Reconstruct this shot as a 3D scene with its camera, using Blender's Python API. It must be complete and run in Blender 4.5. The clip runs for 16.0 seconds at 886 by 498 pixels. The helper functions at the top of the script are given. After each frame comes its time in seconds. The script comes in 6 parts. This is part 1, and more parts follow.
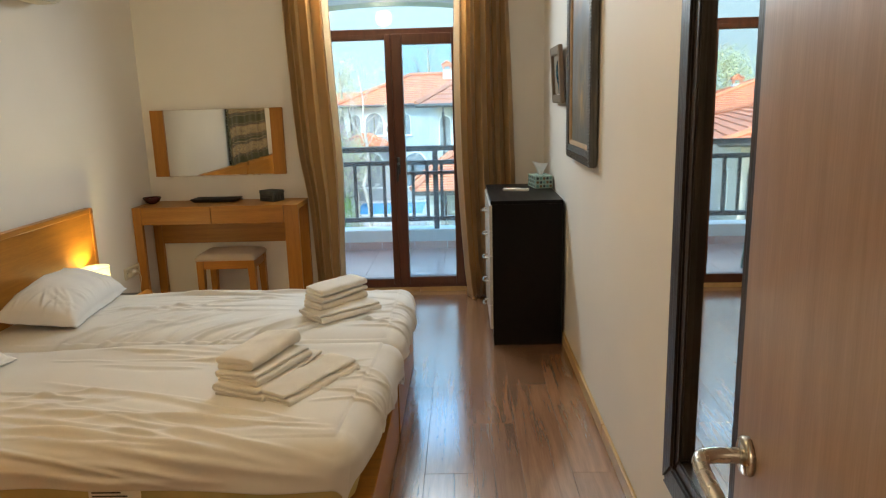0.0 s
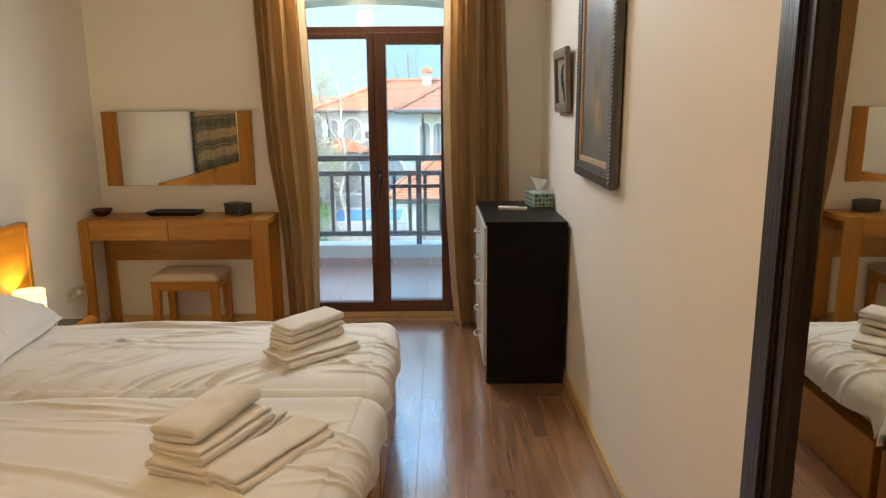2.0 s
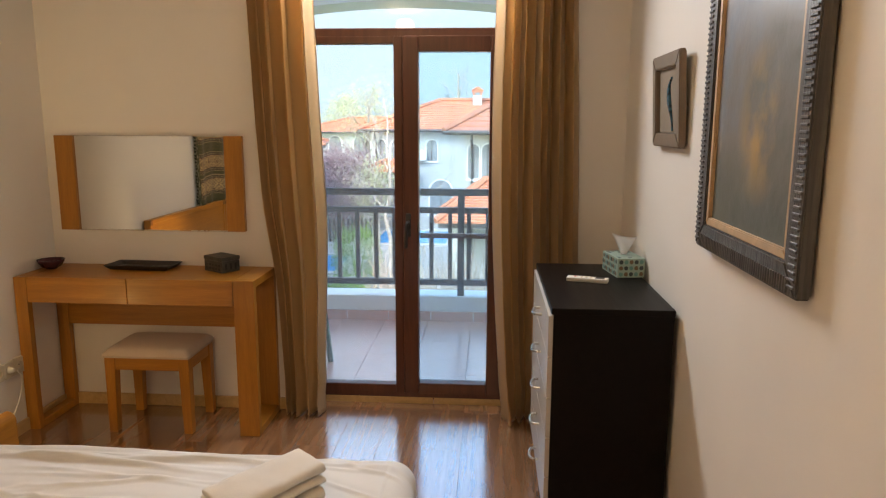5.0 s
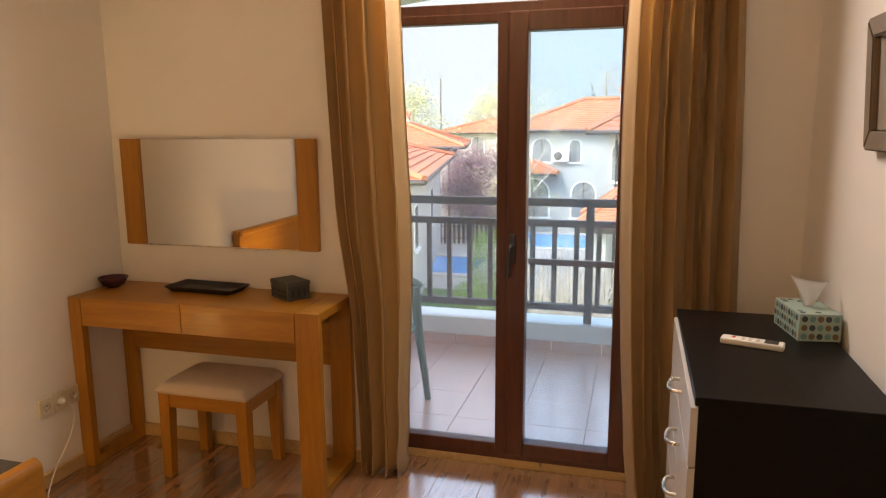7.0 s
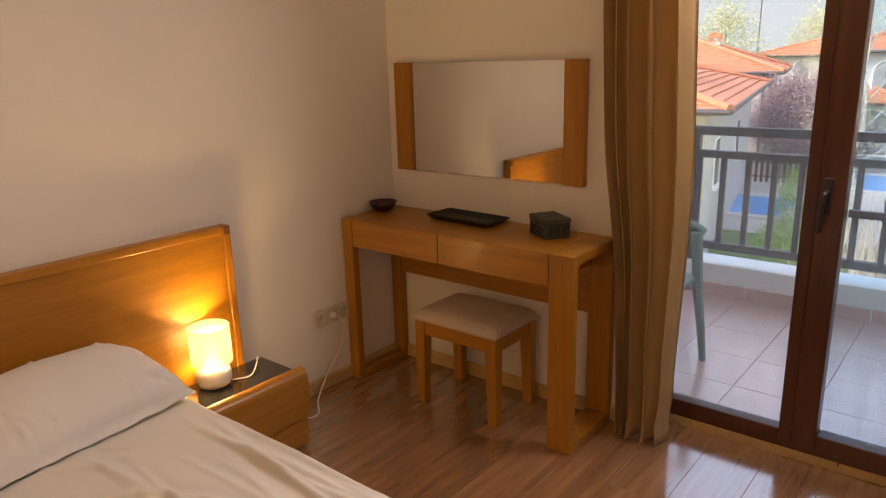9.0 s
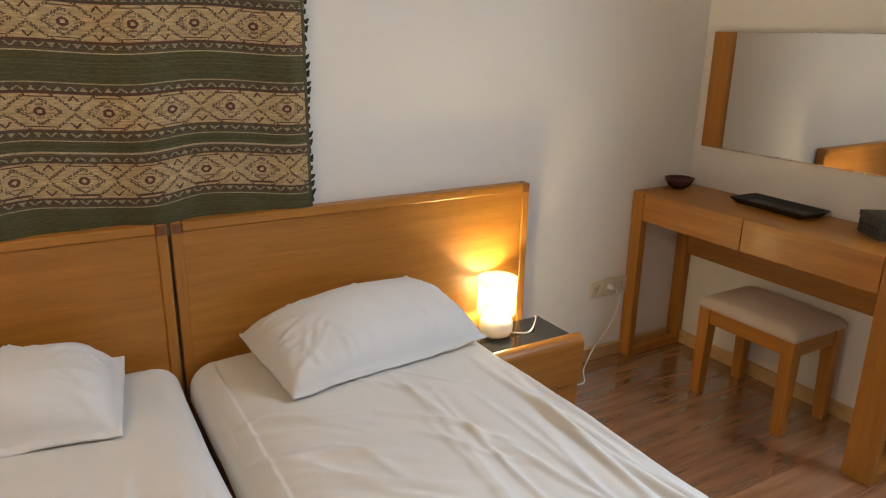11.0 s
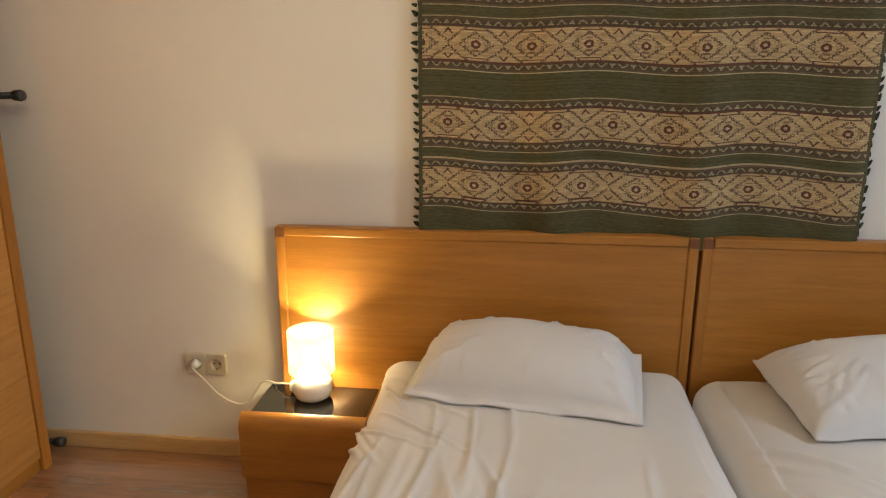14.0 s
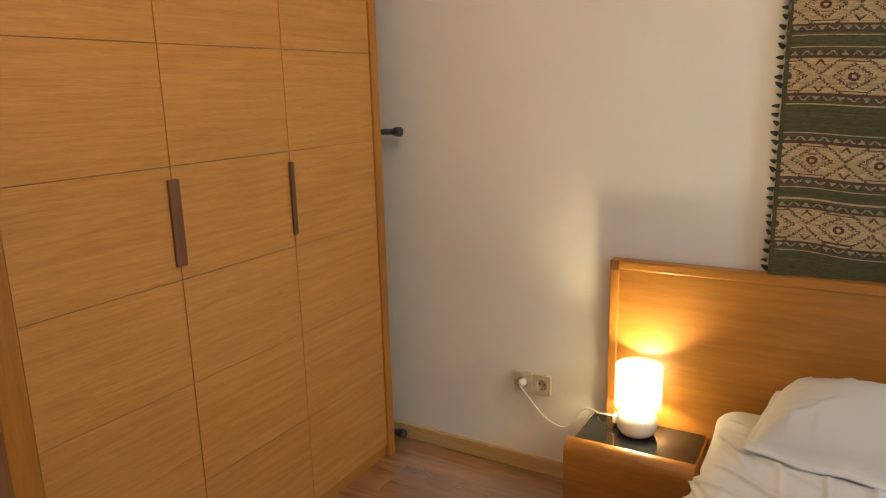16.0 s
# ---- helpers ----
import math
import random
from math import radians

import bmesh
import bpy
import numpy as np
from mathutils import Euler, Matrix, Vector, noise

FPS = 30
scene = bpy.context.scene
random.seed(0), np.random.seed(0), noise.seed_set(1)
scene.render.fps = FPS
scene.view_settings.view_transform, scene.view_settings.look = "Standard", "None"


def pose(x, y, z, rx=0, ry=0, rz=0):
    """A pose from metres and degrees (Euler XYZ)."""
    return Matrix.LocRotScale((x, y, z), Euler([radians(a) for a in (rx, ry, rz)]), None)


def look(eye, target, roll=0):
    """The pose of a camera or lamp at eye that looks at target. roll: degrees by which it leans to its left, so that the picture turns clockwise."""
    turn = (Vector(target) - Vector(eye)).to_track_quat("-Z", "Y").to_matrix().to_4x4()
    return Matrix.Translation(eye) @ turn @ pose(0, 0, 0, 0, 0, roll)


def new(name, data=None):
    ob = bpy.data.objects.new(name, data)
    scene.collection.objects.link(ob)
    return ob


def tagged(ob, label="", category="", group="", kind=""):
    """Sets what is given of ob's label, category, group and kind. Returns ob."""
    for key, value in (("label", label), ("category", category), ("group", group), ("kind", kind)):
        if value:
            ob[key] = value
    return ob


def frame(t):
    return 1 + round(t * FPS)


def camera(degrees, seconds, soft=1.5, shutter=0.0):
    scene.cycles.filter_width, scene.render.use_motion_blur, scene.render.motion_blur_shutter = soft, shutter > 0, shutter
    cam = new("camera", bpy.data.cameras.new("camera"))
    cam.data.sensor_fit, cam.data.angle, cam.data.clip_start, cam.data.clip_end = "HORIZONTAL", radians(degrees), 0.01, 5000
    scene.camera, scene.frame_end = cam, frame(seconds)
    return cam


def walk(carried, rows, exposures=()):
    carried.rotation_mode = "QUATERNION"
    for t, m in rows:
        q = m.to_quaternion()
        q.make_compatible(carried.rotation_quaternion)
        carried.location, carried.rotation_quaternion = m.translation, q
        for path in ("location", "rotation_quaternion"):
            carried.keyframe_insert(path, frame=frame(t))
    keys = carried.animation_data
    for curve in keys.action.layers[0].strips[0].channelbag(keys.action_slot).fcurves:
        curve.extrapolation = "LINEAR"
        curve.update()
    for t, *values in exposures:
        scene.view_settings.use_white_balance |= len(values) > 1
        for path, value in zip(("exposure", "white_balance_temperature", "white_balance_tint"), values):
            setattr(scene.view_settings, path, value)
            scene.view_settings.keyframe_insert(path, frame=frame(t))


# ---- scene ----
cam = camera(64.7, 16.0, 1.2)
PATH = [
    (0, (2.299, -5.075, 1.442), (2.238, -3.121, 1.023), -1.6),
    (0.5, (2.313, -4.963, 1.435), (2.262, -3.009, 1.012), -1.6),
    (1, (2.317, -4.863, 1.438), (2.287, -2.908, 1.019), -1.4),
    (1.5, (2.271, -4.716, 1.431), (2.254, -2.759, 1.021), -0.9),
    (2, (2.226, -4.582, 1.441), (2.233, -2.623, 1.039), -0.4),
    (2.5, (2.249, -4.412, 1.442), (2.256, -2.45, 1.051), -0.3),
    (3, (2.252, -4.212, 1.443), (2.269, -2.248, 1.068), -0.1),
    (5.3, (2.228, -3.316, 1.475), (2.061, -1.352, 1.139), 0.1),
    (5.5, (2.208, -3.246, 1.474), (2.014, -1.281, 1.157), -0.0),
    (6, (2.203, -3.101, 1.486), (1.933, -1.143, 1.182), -0.1),
    (6.5, (2.269, -2.884, 1.48), (1.88, -0.947, 1.169), -0.2),
    (7, (2.307, -2.698, 1.467), (1.781, -0.8, 1.12), -0.3),
    (7.5, (2.271, -2.548, 1.446), (1.584, -0.711, 1.054), -0.5),
    (8, (2.233, -2.45, 1.447), (1.355, -0.71, 1.002), -1.1),
    (8.5, (2.248, -2.4, 1.437), (1.188, -0.776, 0.945), -1.6),
    (9, (2.273, -2.4, 1.435), (1.047, -0.911, 0.907), -1.6),
    (9.2, (2.27, -2.411, 1.433), (0.984, -0.978, 0.893), -1.3),
    (11.3, (2.116, -2.551, 1.399), (0.421, -1.686, 0.782), 1.7),
    (11.5, (2.11, -2.55, 1.414), (0.384, -1.761, 0.782), 2.2),
    (12, (2.107, -2.607, 1.37), (0.304, -1.983, 0.771), 1.9),
    (12.5, (2.107, -2.647, 1.4), (0.251, -2.232, 0.781), 1.9),
    (13, (2.132, -2.711, 1.365), (0.226, -2.495, 0.798), 1.3),
    (13.5, (2.144, -2.752, 1.335), (0.211, -2.754, 0.819), 0.7),
    (14, (2.153, -2.791, 1.356), (0.23, -3.003, 0.848), 0.1),
    (14.5, (2.159, -2.855, 1.405), (0.271, -3.259, 0.884), -0.7),
    (15, (2.17, -2.874, 1.419), (0.334, -3.495, 0.925), -1.4),
    (15.5, (2.192, -2.881, 1.42), (0.432, -3.709, 0.956), -1.7),
    (16, (2.225, -2.915, 1.411), (0.544, -3.903, 0.965), -1.5),
]
EXPOSURES = [(0, 2.9, 6350, 2), (1, 2.8, 6850, 8), (2, 2.9, 6850, 8), (3, 2.86, 6450, 5), (5.5, 2.86, 7700, 19), (6.5, 2.88, 8700, 24), (7.5, 2.84, 8600, 25), (8.5, 2.6, 8500, 27), (9, 2.53, 8700, 29), (9.6, 2.6, 8000, 23), (11.3, 3.0, 5700, 8), (12.5, 2.97, 5750, 8), (13, 2.93, 5850, 8), (16, 2.92, 5700, 8)]
walk(cam, [(t, look(eye, target, roll)) for t, eye, target, roll in PATH], EXPOSURES)

# ---- light ----
def make_world():
    w = bpy.data.worlds.new("sky")
    scene.world = w
    w.use_nodes = True
    nt = w.node_tree
    sky = nt.nodes.new("ShaderNodeTexSky")
    sky.sky_type = "NISHITA"
    sky.sun_disc = False
    sky.sun_elevation = radians(38)
    sky.sun_rotation = radians(215)
    sky.air_density = 1.6
    sky.dust_density = 0.7
    sky.ozone_density = 3.0
    nt.links.new(sky.outputs[0], nt.nodes["Background"].inputs[0])
    nt.nodes["Background"].inputs[1].default_value = SKY


SKY = 0.15
make_world()
sun_data = bpy.data.lights.new("sun", "SUN")
sun_data.energy, sun_data.angle, sun_data.color = 0.5, radians(12), (1.0, 0.95, 0.87)
sun = new("sun", sun_data)
sun.matrix_world = look((-20, -40, 40), (0, 0, 0))


def point(name, at, watts, radius, colour):
    d = bpy.data.lights.new(name, "POINT")
    d.energy, d.shadow_soft_size, d.color = watts, radius, colour
    ob = new(name, d)
    ob.location = at
    return ob


point("ceiling_bulb", (1.40, -3.30, 2.40), 2.65, 0.09, (1.0, 0.68, 0.36))
# added unseen lamp without a fixture, brightens the door leaf from the hall
point("hall_fill", (2.2, -6.4, 2.35), 3.2, 0.09, (1.0, 0.80, 0.56))
# added area lamp in the balcony door head, boosting the sky light coming in
win_data = bpy.data.lights.new("window_sky_fill", "AREA")
win_data.shape, win_data.size, win_data.size_y, win_data.energy, win_data.color = "RECTANGLE", 0.86, 0.24, 3.9, (0.86, 0.93, 1.0)
win_data.spread = radians(150)
win = new("window_sky_fill", win_data)
win.matrix_world = look((1.83, 0.085, 2.365), (1.72, -2.1, 0.1))
LAMPS = [(0.140, -3.435, 0.316), (0.130, -1.130, 0.303)]      # place and height of the nightstand tops
for lx, ly, lz in LAMPS:
    point("bedside_bulb", (lx + 0.004, ly, lz + 0.150), 3.6, 0.040, (1.0, 0.76, 0.36))


# ---- materials ----
def mat(name, base, rough=0.5, metal=0.0, spec=0.5, var=0.0, scale=6.0, stretch=(1, 1, 1), bump=0.0, bump_scale=60.0,
        second=None, coat=0.0, sheen=0.0, rand=0.0, fine=0.0, coat_ior=1.5, coat_rough=0.05):
    """Principled surface: coarse colour variation, fine grain, bump, and a tint that differs from piece to piece."""
    m = bpy.data.materials.new(name)
    m.use_nodes = True
    nt = m.node_tree
    b = nt.nodes["Principled BSDF"]
    b.inputs["Roughness"].default_value = rough
    b.inputs["Metallic"].default_value = metal
    b.inputs["Specular IOR Level"].default_value = spec
    b.inputs["Coat Weight"].default_value = coat
    b.inputs["Coat IOR"].default_value = coat_ior
    b.inputs["Coat Roughness"].default_value = coat_rough
    b.inputs["Sheen Weight"].default_value = sheen
    b.inputs["Base Color"].default_value = (*base, 1)
    tc = nt.nodes.new("ShaderNodeTexCoord")
    mp = nt.nodes.new("ShaderNodeMapping")
    mp.inputs["Scale"].default_value = stretch
    nt.links.new(tc.outputs["Object"], mp.inputs["Vector"])
    vec = mp.outputs["Vector"]
    if rand:
        oi = nt.nodes.new("ShaderNodeObjectInfo")
        ad = nt.nodes.new("ShaderNodeVectorMath")
        mu = nt.nodes.new("ShaderNodeVectorMath")
        mu.operation = "SCALE"
        mu.inputs["Scale"].default_value = 13.0
        cb = nt.nodes.new("ShaderNodeCombineXYZ")
        for k in range(3):
            nt.links.new(oi.outputs["Random"], cb.inputs[k])
        nt.links.new(cb.outputs[0], mu.inputs[0])
        nt.links.new(vec, ad.inputs[0])
        nt.links.new(mu.outputs[0], ad.inputs[1])
        vec = ad.outputs[0]
    col = None
    if var or second:
        n = nt.nodes.new("ShaderNodeTexNoise")
        n.inputs["Scale"].default_value = scale
        n.inputs["Detail"].default_value = 6
        n.inputs["Distortion"].default_value = 0.6
        nt.links.new(vec, n.inputs["Vector"])
        mx = nt.nodes.new("ShaderNodeMix")
        mx.data_type = "RGBA"
        s = second or tuple(c * (1 - var) for c in base)
        mx.inputs["A"].default_value = (*s, 1)
        mx.inputs["B"].default_value = (*(min(1, c * (1 + var * 0.5)) for c in base), 1)
        rp = nt.nodes.new("ShaderNodeMapRange")
        rp.inputs["From Min"].default_value, rp.inputs["From Max"].default_value = 0.32, 0.68
        nt.links.new(n.outputs["Fac"], rp.inputs["Value"])
        nt.links.new(rp.outputs[0], mx.inputs["Factor"])
        col = mx.outputs["Result"]
        rr = nt.nodes.new("ShaderNodeMapRange")
        rr.inputs["To Min"].default_value, rr.inputs["To Max"].default_value = max(0.02, rough - 0.06), min(1, rough + 0.06)
        nt.links.new(n.outputs["Fac"], rr.inputs["Value"])
        nt.links.new(rr.outputs[0], b.inputs["Roughness"])
    if col is not None and (rand or fine):
        hs = nt.nodes.new("ShaderNodeHueSaturation")
        nt.links.new(col, hs.inputs["Color"])
        src = None
        if fine:
            n3 = nt.nodes.new("ShaderNodeTexNoise")
            n3.inputs["Scale"].default_value = scale * 9
            n3.inputs["Detail"].default_value = 3
            nt.links.new(vec, n3.inputs["Vector"])
            src = nt.nodes.new("ShaderNodeMapRange")
            src.inputs["From Min"].default_value, src.inputs["From Max"].default_value = 0.3, 0.7
            src.inputs["To Min"].default_value, src.inputs["To Max"].default_value = 1 - fine, 1 + fine
            nt.links.new(n3.outputs["Fac"], src.inputs["Value"])
            val = src.outputs[0]
        if rand:
            oi2 = nt.nodes.new("ShaderNodeObjectInfo")
            r2 = nt.nodes.new("ShaderNodeMapRange")
            r2.inputs["To Min"].default_value, r2.inputs["To Max"].default_value = 1 - rand, 1 + rand
            nt.links.new(oi2.outputs["Random"], r2.inputs["Value"])
            if fine:
                mm = nt.nodes.new("ShaderNodeMath")
                mm.operation = "MULTIPLY"
                nt.links.new(val, mm.inputs[0])
                nt.links.new(r2.outputs[0], mm.inputs[1])
                val = mm.outputs[0]
            else:
                val = r2.outputs[0]
        nt.links.new(val, hs.inputs["Value"])
        col = hs.outputs["Color"]
    if col is not None:
        nt.links.new(col, b.inputs["Base Color"])
    if bump:
        n2 = nt.nodes.new("ShaderNodeTexNoise")
        n2.inputs["Scale"].default_value = bump_scale
        n2.inputs["Detail"].default_value = 4
        nt.links.new(vec, n2.inputs["Vector"])
        bp = nt.nodes.new("ShaderNodeBump")
        bp.inputs["Strength"].default_value = bump
        bp.inputs["Distance"].default_value = 0.004
        nt.links.new(n2.outputs["Fac"], bp.inputs["Height"])
        nt.links.new(bp.outputs[0], b.inputs["Normal"])
    return m


def wood(name, base, dark, axis, rough=0.35, rand=0.0, coat=0.0, scale=1.0, bump=0.05, coat_ior=1.5, coat_rough=0.08):
    st = [22.0 * scale] * 3
    st["xyz".index(axis)] = 1.3 * scale
    return mat(name, base, rough, second=dark, scale=1.6, stretch=tuple(st), bump=bump, bump_scale=5, rand=rand, coat=coat, fine=0.08, coat_ior=coat_ior, coat_rough=coat_rough)


M_wall = mat("wall_paint", (0.80, 0.765, 0.71), 0.62, var=0.03, scale=1.3, bump=0.10, bump_scale=90, spec=0.4)
M_ceil = mat("ceiling_paint", (0.82, 0.80, 0.76), 0.85, var=0.03, scale=1.5, bump=0.04, bump_scale=120)
M_plank = wood("laminate", (0.36, 0.185, 0.095), (0.235, 0.115, 0.058), "y", 0.24, rand=0.10, scale=0.8, bump=0.02, coat=1.0, coat_ior=2.6, coat_rough=0.15)
M_base = wood("baseboard_wood", (0.60, 0.41, 0.19), (0.50, 0.33, 0.14), "y", 0.35)
M_oak_x = wood("beech_veneer_x", (0.43, 0.183, 0.023), (0.34, 0.137, 0.016), "x", 0.38, coat=0.06)
M_oak_y = wood("beech_veneer_y", (0.43, 0.183, 0.023), (0.34, 0.137, 0.016), "y", 0.38, coat=0.06)
M_oak_z = wood("beech_veneer_z", (0.43, 0.183, 0.023), (0.34, 0.137, 0.016), "z", 0.38, coat=0.06)
M_ward = wood("oak_front", (0.55, 0.268, 0.060), (0.45, 0.205, 0.042), "x", 0.42, scale=2.0, rand=0.03, bump=0.3)
M_plug = wood("dark_beech_plug", (0.20, 0.075, 0.022), (0.15, 0.055, 0.016), "y", 0.4)
M_redwood = wood("mahogany_foil", (0.115, 0.036, 0.018), (0.075, 0.022, 0.011), "z", 0.33)
M_leaf_door = wood("door_veneer", (0.40, 0.27, 0.20), (0.33, 0.215, 0.155), "z", 0.34, coat=0.3)
M_frame_dark = wood("dark_carved_wood", (0.035, 0.022, 0.016), (0.016, 0.011, 0.008), "z", 0.36, scale=1.2, bump=0.5)
M_frame_grey = wood("grey_fluted_wood", (0.125, 0.122, 0.12), (0.05, 0.048, 0.047), "z", 0.4, scale=1.4, bump=0.6)
M_wenge = wood("wenge_laminate", (0.007, 0.0050, 0.0042), (0.004, 0.003, 0.0026), "y", 0.38, bump=0.05)
M_wenge.node_tree.nodes["Principled BSDF"].inputs["Specular IOR Level"].default_value = 0.12
M_drawer = mat("grey_drawer_front", (0.50, 0.47, 0.43), 0.35, var=0.05, scale=2, stretch=(8, 1, 8))
M_metal = mat("brushed_steel", (0.62, 0.58, 0.52), 0.28, 1.0, var=0.08, scale=30)
M_black_metal = mat("black_paint", (0.02, 0.02, 0.021), 0.42, var=0.2, scale=8, bump=0.08, bump_scale=200)
M_cotton = mat("white_cotton", (0.69, 0.675, 0.65), 0.85, var=0.025, scale=3, bump=0.12, bump_scale=500, sheen=0.15)
M_pillow = mat("pillow_cotton", (0.69, 0.68, 0.67), 0.85, var=0.02, scale=3, bump=0.1, bump_scale=450, sheen=0.15)
M_towel = mat("terry_towel", (0.76, 0.715, 0.645), 0.95, var=0.05, scale=14, bump=0.7, bump_scale=420, sheen=0.4)
M_mattress = mat("mattress_ticking", (0.50, 0.42, 0.18), 0.8, var=0.1, scale=9, bump=0.2, bump_scale=150)
M_curtain = mat("satin_curtain", (0.74, 0.50, 0.24), 0.46, second=(0.66, 0.44, 0.20), scale=2, stretch=(5, 5, 0.8), bump=0.04, bump_scale=160, sheen=0.25)
M_cushion = mat("cushion_suede", (0.52, 0.42, 0.32), 0.8, var=0.06, scale=6, bump=0.15, bump_scale=300, sheen=0.2)
M_black_glass = mat("black_glass", (0.008, 0.008, 0.008), 0.03, spec=1.0)
M_ceramic = mat("lamp_ceramic", (0.84, 0.81, 0.74), 0.35, var=0.03, scale=20, bump=0.25, bump_scale=90)
M_white_plastic = mat("white_plastic", (0.74, 0.72, 0.67), 0.35, var=0.02)
M_beige_plastic = mat("beige_plastic", (0.60, 0.54, 0.42), 0.38, var=0.03)
M_dark_plastic = mat("dark_plastic", (0.03, 0.03, 0.03), 0.4, var=0.1)
M_green_plastic = mat("green_plastic", (0.085, 0.17, 0.13), 0.38, var=0.08, scale=5)
M_tile = mat("terracotta_tile", (0.64, 0.345, 0.275), 0.35, spec=0.6, coat=1.0, coat_ior=2.3, coat_rough=0.22, var=0.14, scale=4, rand=0.06, bump=0.03, bump_scale=20)
M_grout = mat("grout", (0.56, 0.40, 0.36), 0.8, var=0.1, scale=20)
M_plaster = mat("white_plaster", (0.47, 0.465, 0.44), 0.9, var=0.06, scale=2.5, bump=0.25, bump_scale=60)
M_plaster_in = mat("balcony_plaster", (0.80, 0.80, 0.76), 0.9, var=0.06, scale=2, bump=0.25, bump_scale=60)
M_slate = mat("black_slate", (0.02, 0.02, 0.021), 0.45, var=0.3, scale=18, bump=0.3, bump_scale=120)
M_pewter = mat("carved_grey_stone", (0.085, 0.088, 0.075), 0.6, second=(0.045, 0.046, 0.04), scale=22, bump=0.8, bump_scale=70)
M_bowl = mat("purple_glass_mosaic", (0.10, 0.025, 0.035), 0.2, second=(0.035, 0.012, 0.02), scale=70, bump=0.4, bump_scale=120)
M_gold = mat("gilded_lip", (0.60, 0.42, 0.25), 0.45, 0.1, var=0.15, scale=25, bump=0.2)
M_taupe = mat("taupe_frame", (0.20, 0.15, 0.105), 0.55, var=0.12, scale=12, bump=0.3, bump_scale=90)
M_mount = mat("linen_mount", (0.25, 0.205, 0.15), 0.8, var=0.08, scale=20, bump=0.3, bump_scale=250)
M_bead = mat("blue_beads", (0.04, 0.17, 0.26), 0.2, second=(0.012, 0.02, 0.03), scale=60)
M_tissue = mat("tissue_paper", (0.85, 0.84, 0.82), 0.9, var=0.02)
M_red = mat("red_paint", (0.45, 0.03, 0.02), 0.4)
M_cable = mat("white_cable", (0.78, 0.75, 0.68), 0.45)
M_grass = mat("lawn_grass", (0.085, 0.17, 0.025), 0.9, second=(0.05, 0.11, 0.02), scale=1.5, bump=0.6, bump_scale=30)
M_paving = mat("pale_paving", (0.42, 0.40, 0.36), 0.9, var=0.15, scale=0.8, bump=0.2)
M_water = mat("pool_water", (0.02, 0.36, 0.78), 0.12, var=0.2, scale=0.6, bump=0.2, bump_scale=4)
M_bark = mat("birch_bark", (0.60, 0.57, 0.52), 0.85, second=(0.22, 0.20, 0.18), scale=5, stretch=(1, 1, 4), bump=0.4)
M_bark2 = mat("grey_bark", (0.30, 0.26, 0.22), 0.9, var=0.3, scale=8, bump=0.4)
M_leaf = mat("spring_leaf", (0.42, 0.46, 0.24), 0.8, var=0.3, scale=2)
M_leafp = mat("plum_leaf", (0.27, 0.17, 0.19), 0.8, var=0.3, scale=2)
M_bush = mat("hedge_leaf", (0.15, 0.30, 0.04), 0.7, var=0.35, scale=3)
M_reed = mat("dry_reed", (0.34, 0.28, 0.23), 0.9, var=0.3, scale=3)
M_fence = mat("fence_wood", (0.055, 0.042, 0.032), 0.8, var=0.3, scale=5)
M_far_glass = mat("far_window_glass", (0.22, 0.24, 0.25), 0.2, var=0.2)
M_gutter = mat("dark_gutter", (0.05, 0.045, 0.042), 0.5, var=0.1)


def mirror_material():
    m = bpy.data.materials.new("mirror_silver")
    m.use_nodes = True
    b = m.node_tree.nodes["Principled BSDF"]
    b.inputs["Base Color"].default_value = (0.76, 0.74, 0.68, 1)
    b.inputs["Metallic"].default_value = 1.0
    b.inputs["Roughness"].default_value = 0.012
    return m


def glass_material(name, tint, veil):
    m = bpy.data.materials.new(name)
    m.use_nodes = True
    nt = m.node_tree
    nt.nodes.remove(nt.nodes["Principled BSDF"])
    out = nt.nodes["Material Output"]
    tr = nt.nodes.new("ShaderNodeBsdfTransparent")
    tr.inputs[0].default_value = (*tint, 1)
    gl = nt.nodes.new("ShaderNodeBsdfGlossy")
    gl.inputs["Roughness"].default_value = 0.01
    fr = nt.nodes.new("ShaderNodeFresnel")
    fr.inputs[0].default_value = 1.45
    mx = nt.nodes.new("ShaderNodeMixShader")
    nt.links.new(fr.outputs[0], mx.inputs[0])
    # translucent pale veil mixed into the glass, imitating the haze outside
    film = nt.nodes.new("ShaderNodeBsdfTranslucent")
    film.inputs[0].default_value = (0.9, 0.95, 1.0, 1)
    veil_noise = nt.nodes.new("ShaderNodeTexNoise")
    veil_noise.inputs["Scale"].default_value = 2.2
    amount = nt.nodes.new("ShaderNodeMapRange")
    amount.inputs["To Min"].default_value = veil * 0.6
    amount.inputs["To Max"].default_value = veil * 1.4
    nt.links.new(veil_noise.outputs["Fac"], amount.inputs["Value"])
    dm = nt.nodes.new("ShaderNodeMixShader")
    nt.links.new(amount.outputs[0], dm.inputs[0])
    nt.links.new(tr.outputs[0], dm.inputs[1])
    nt.links.new(film.outputs[0], dm.inputs[2])
    nt.links.new(dm.outputs[0], mx.inputs[1])
    nt.links.new(gl.outputs[0], mx.inputs[2])
    nt.links.new(mx.outputs[0], out.inputs["Surface"])
    return m


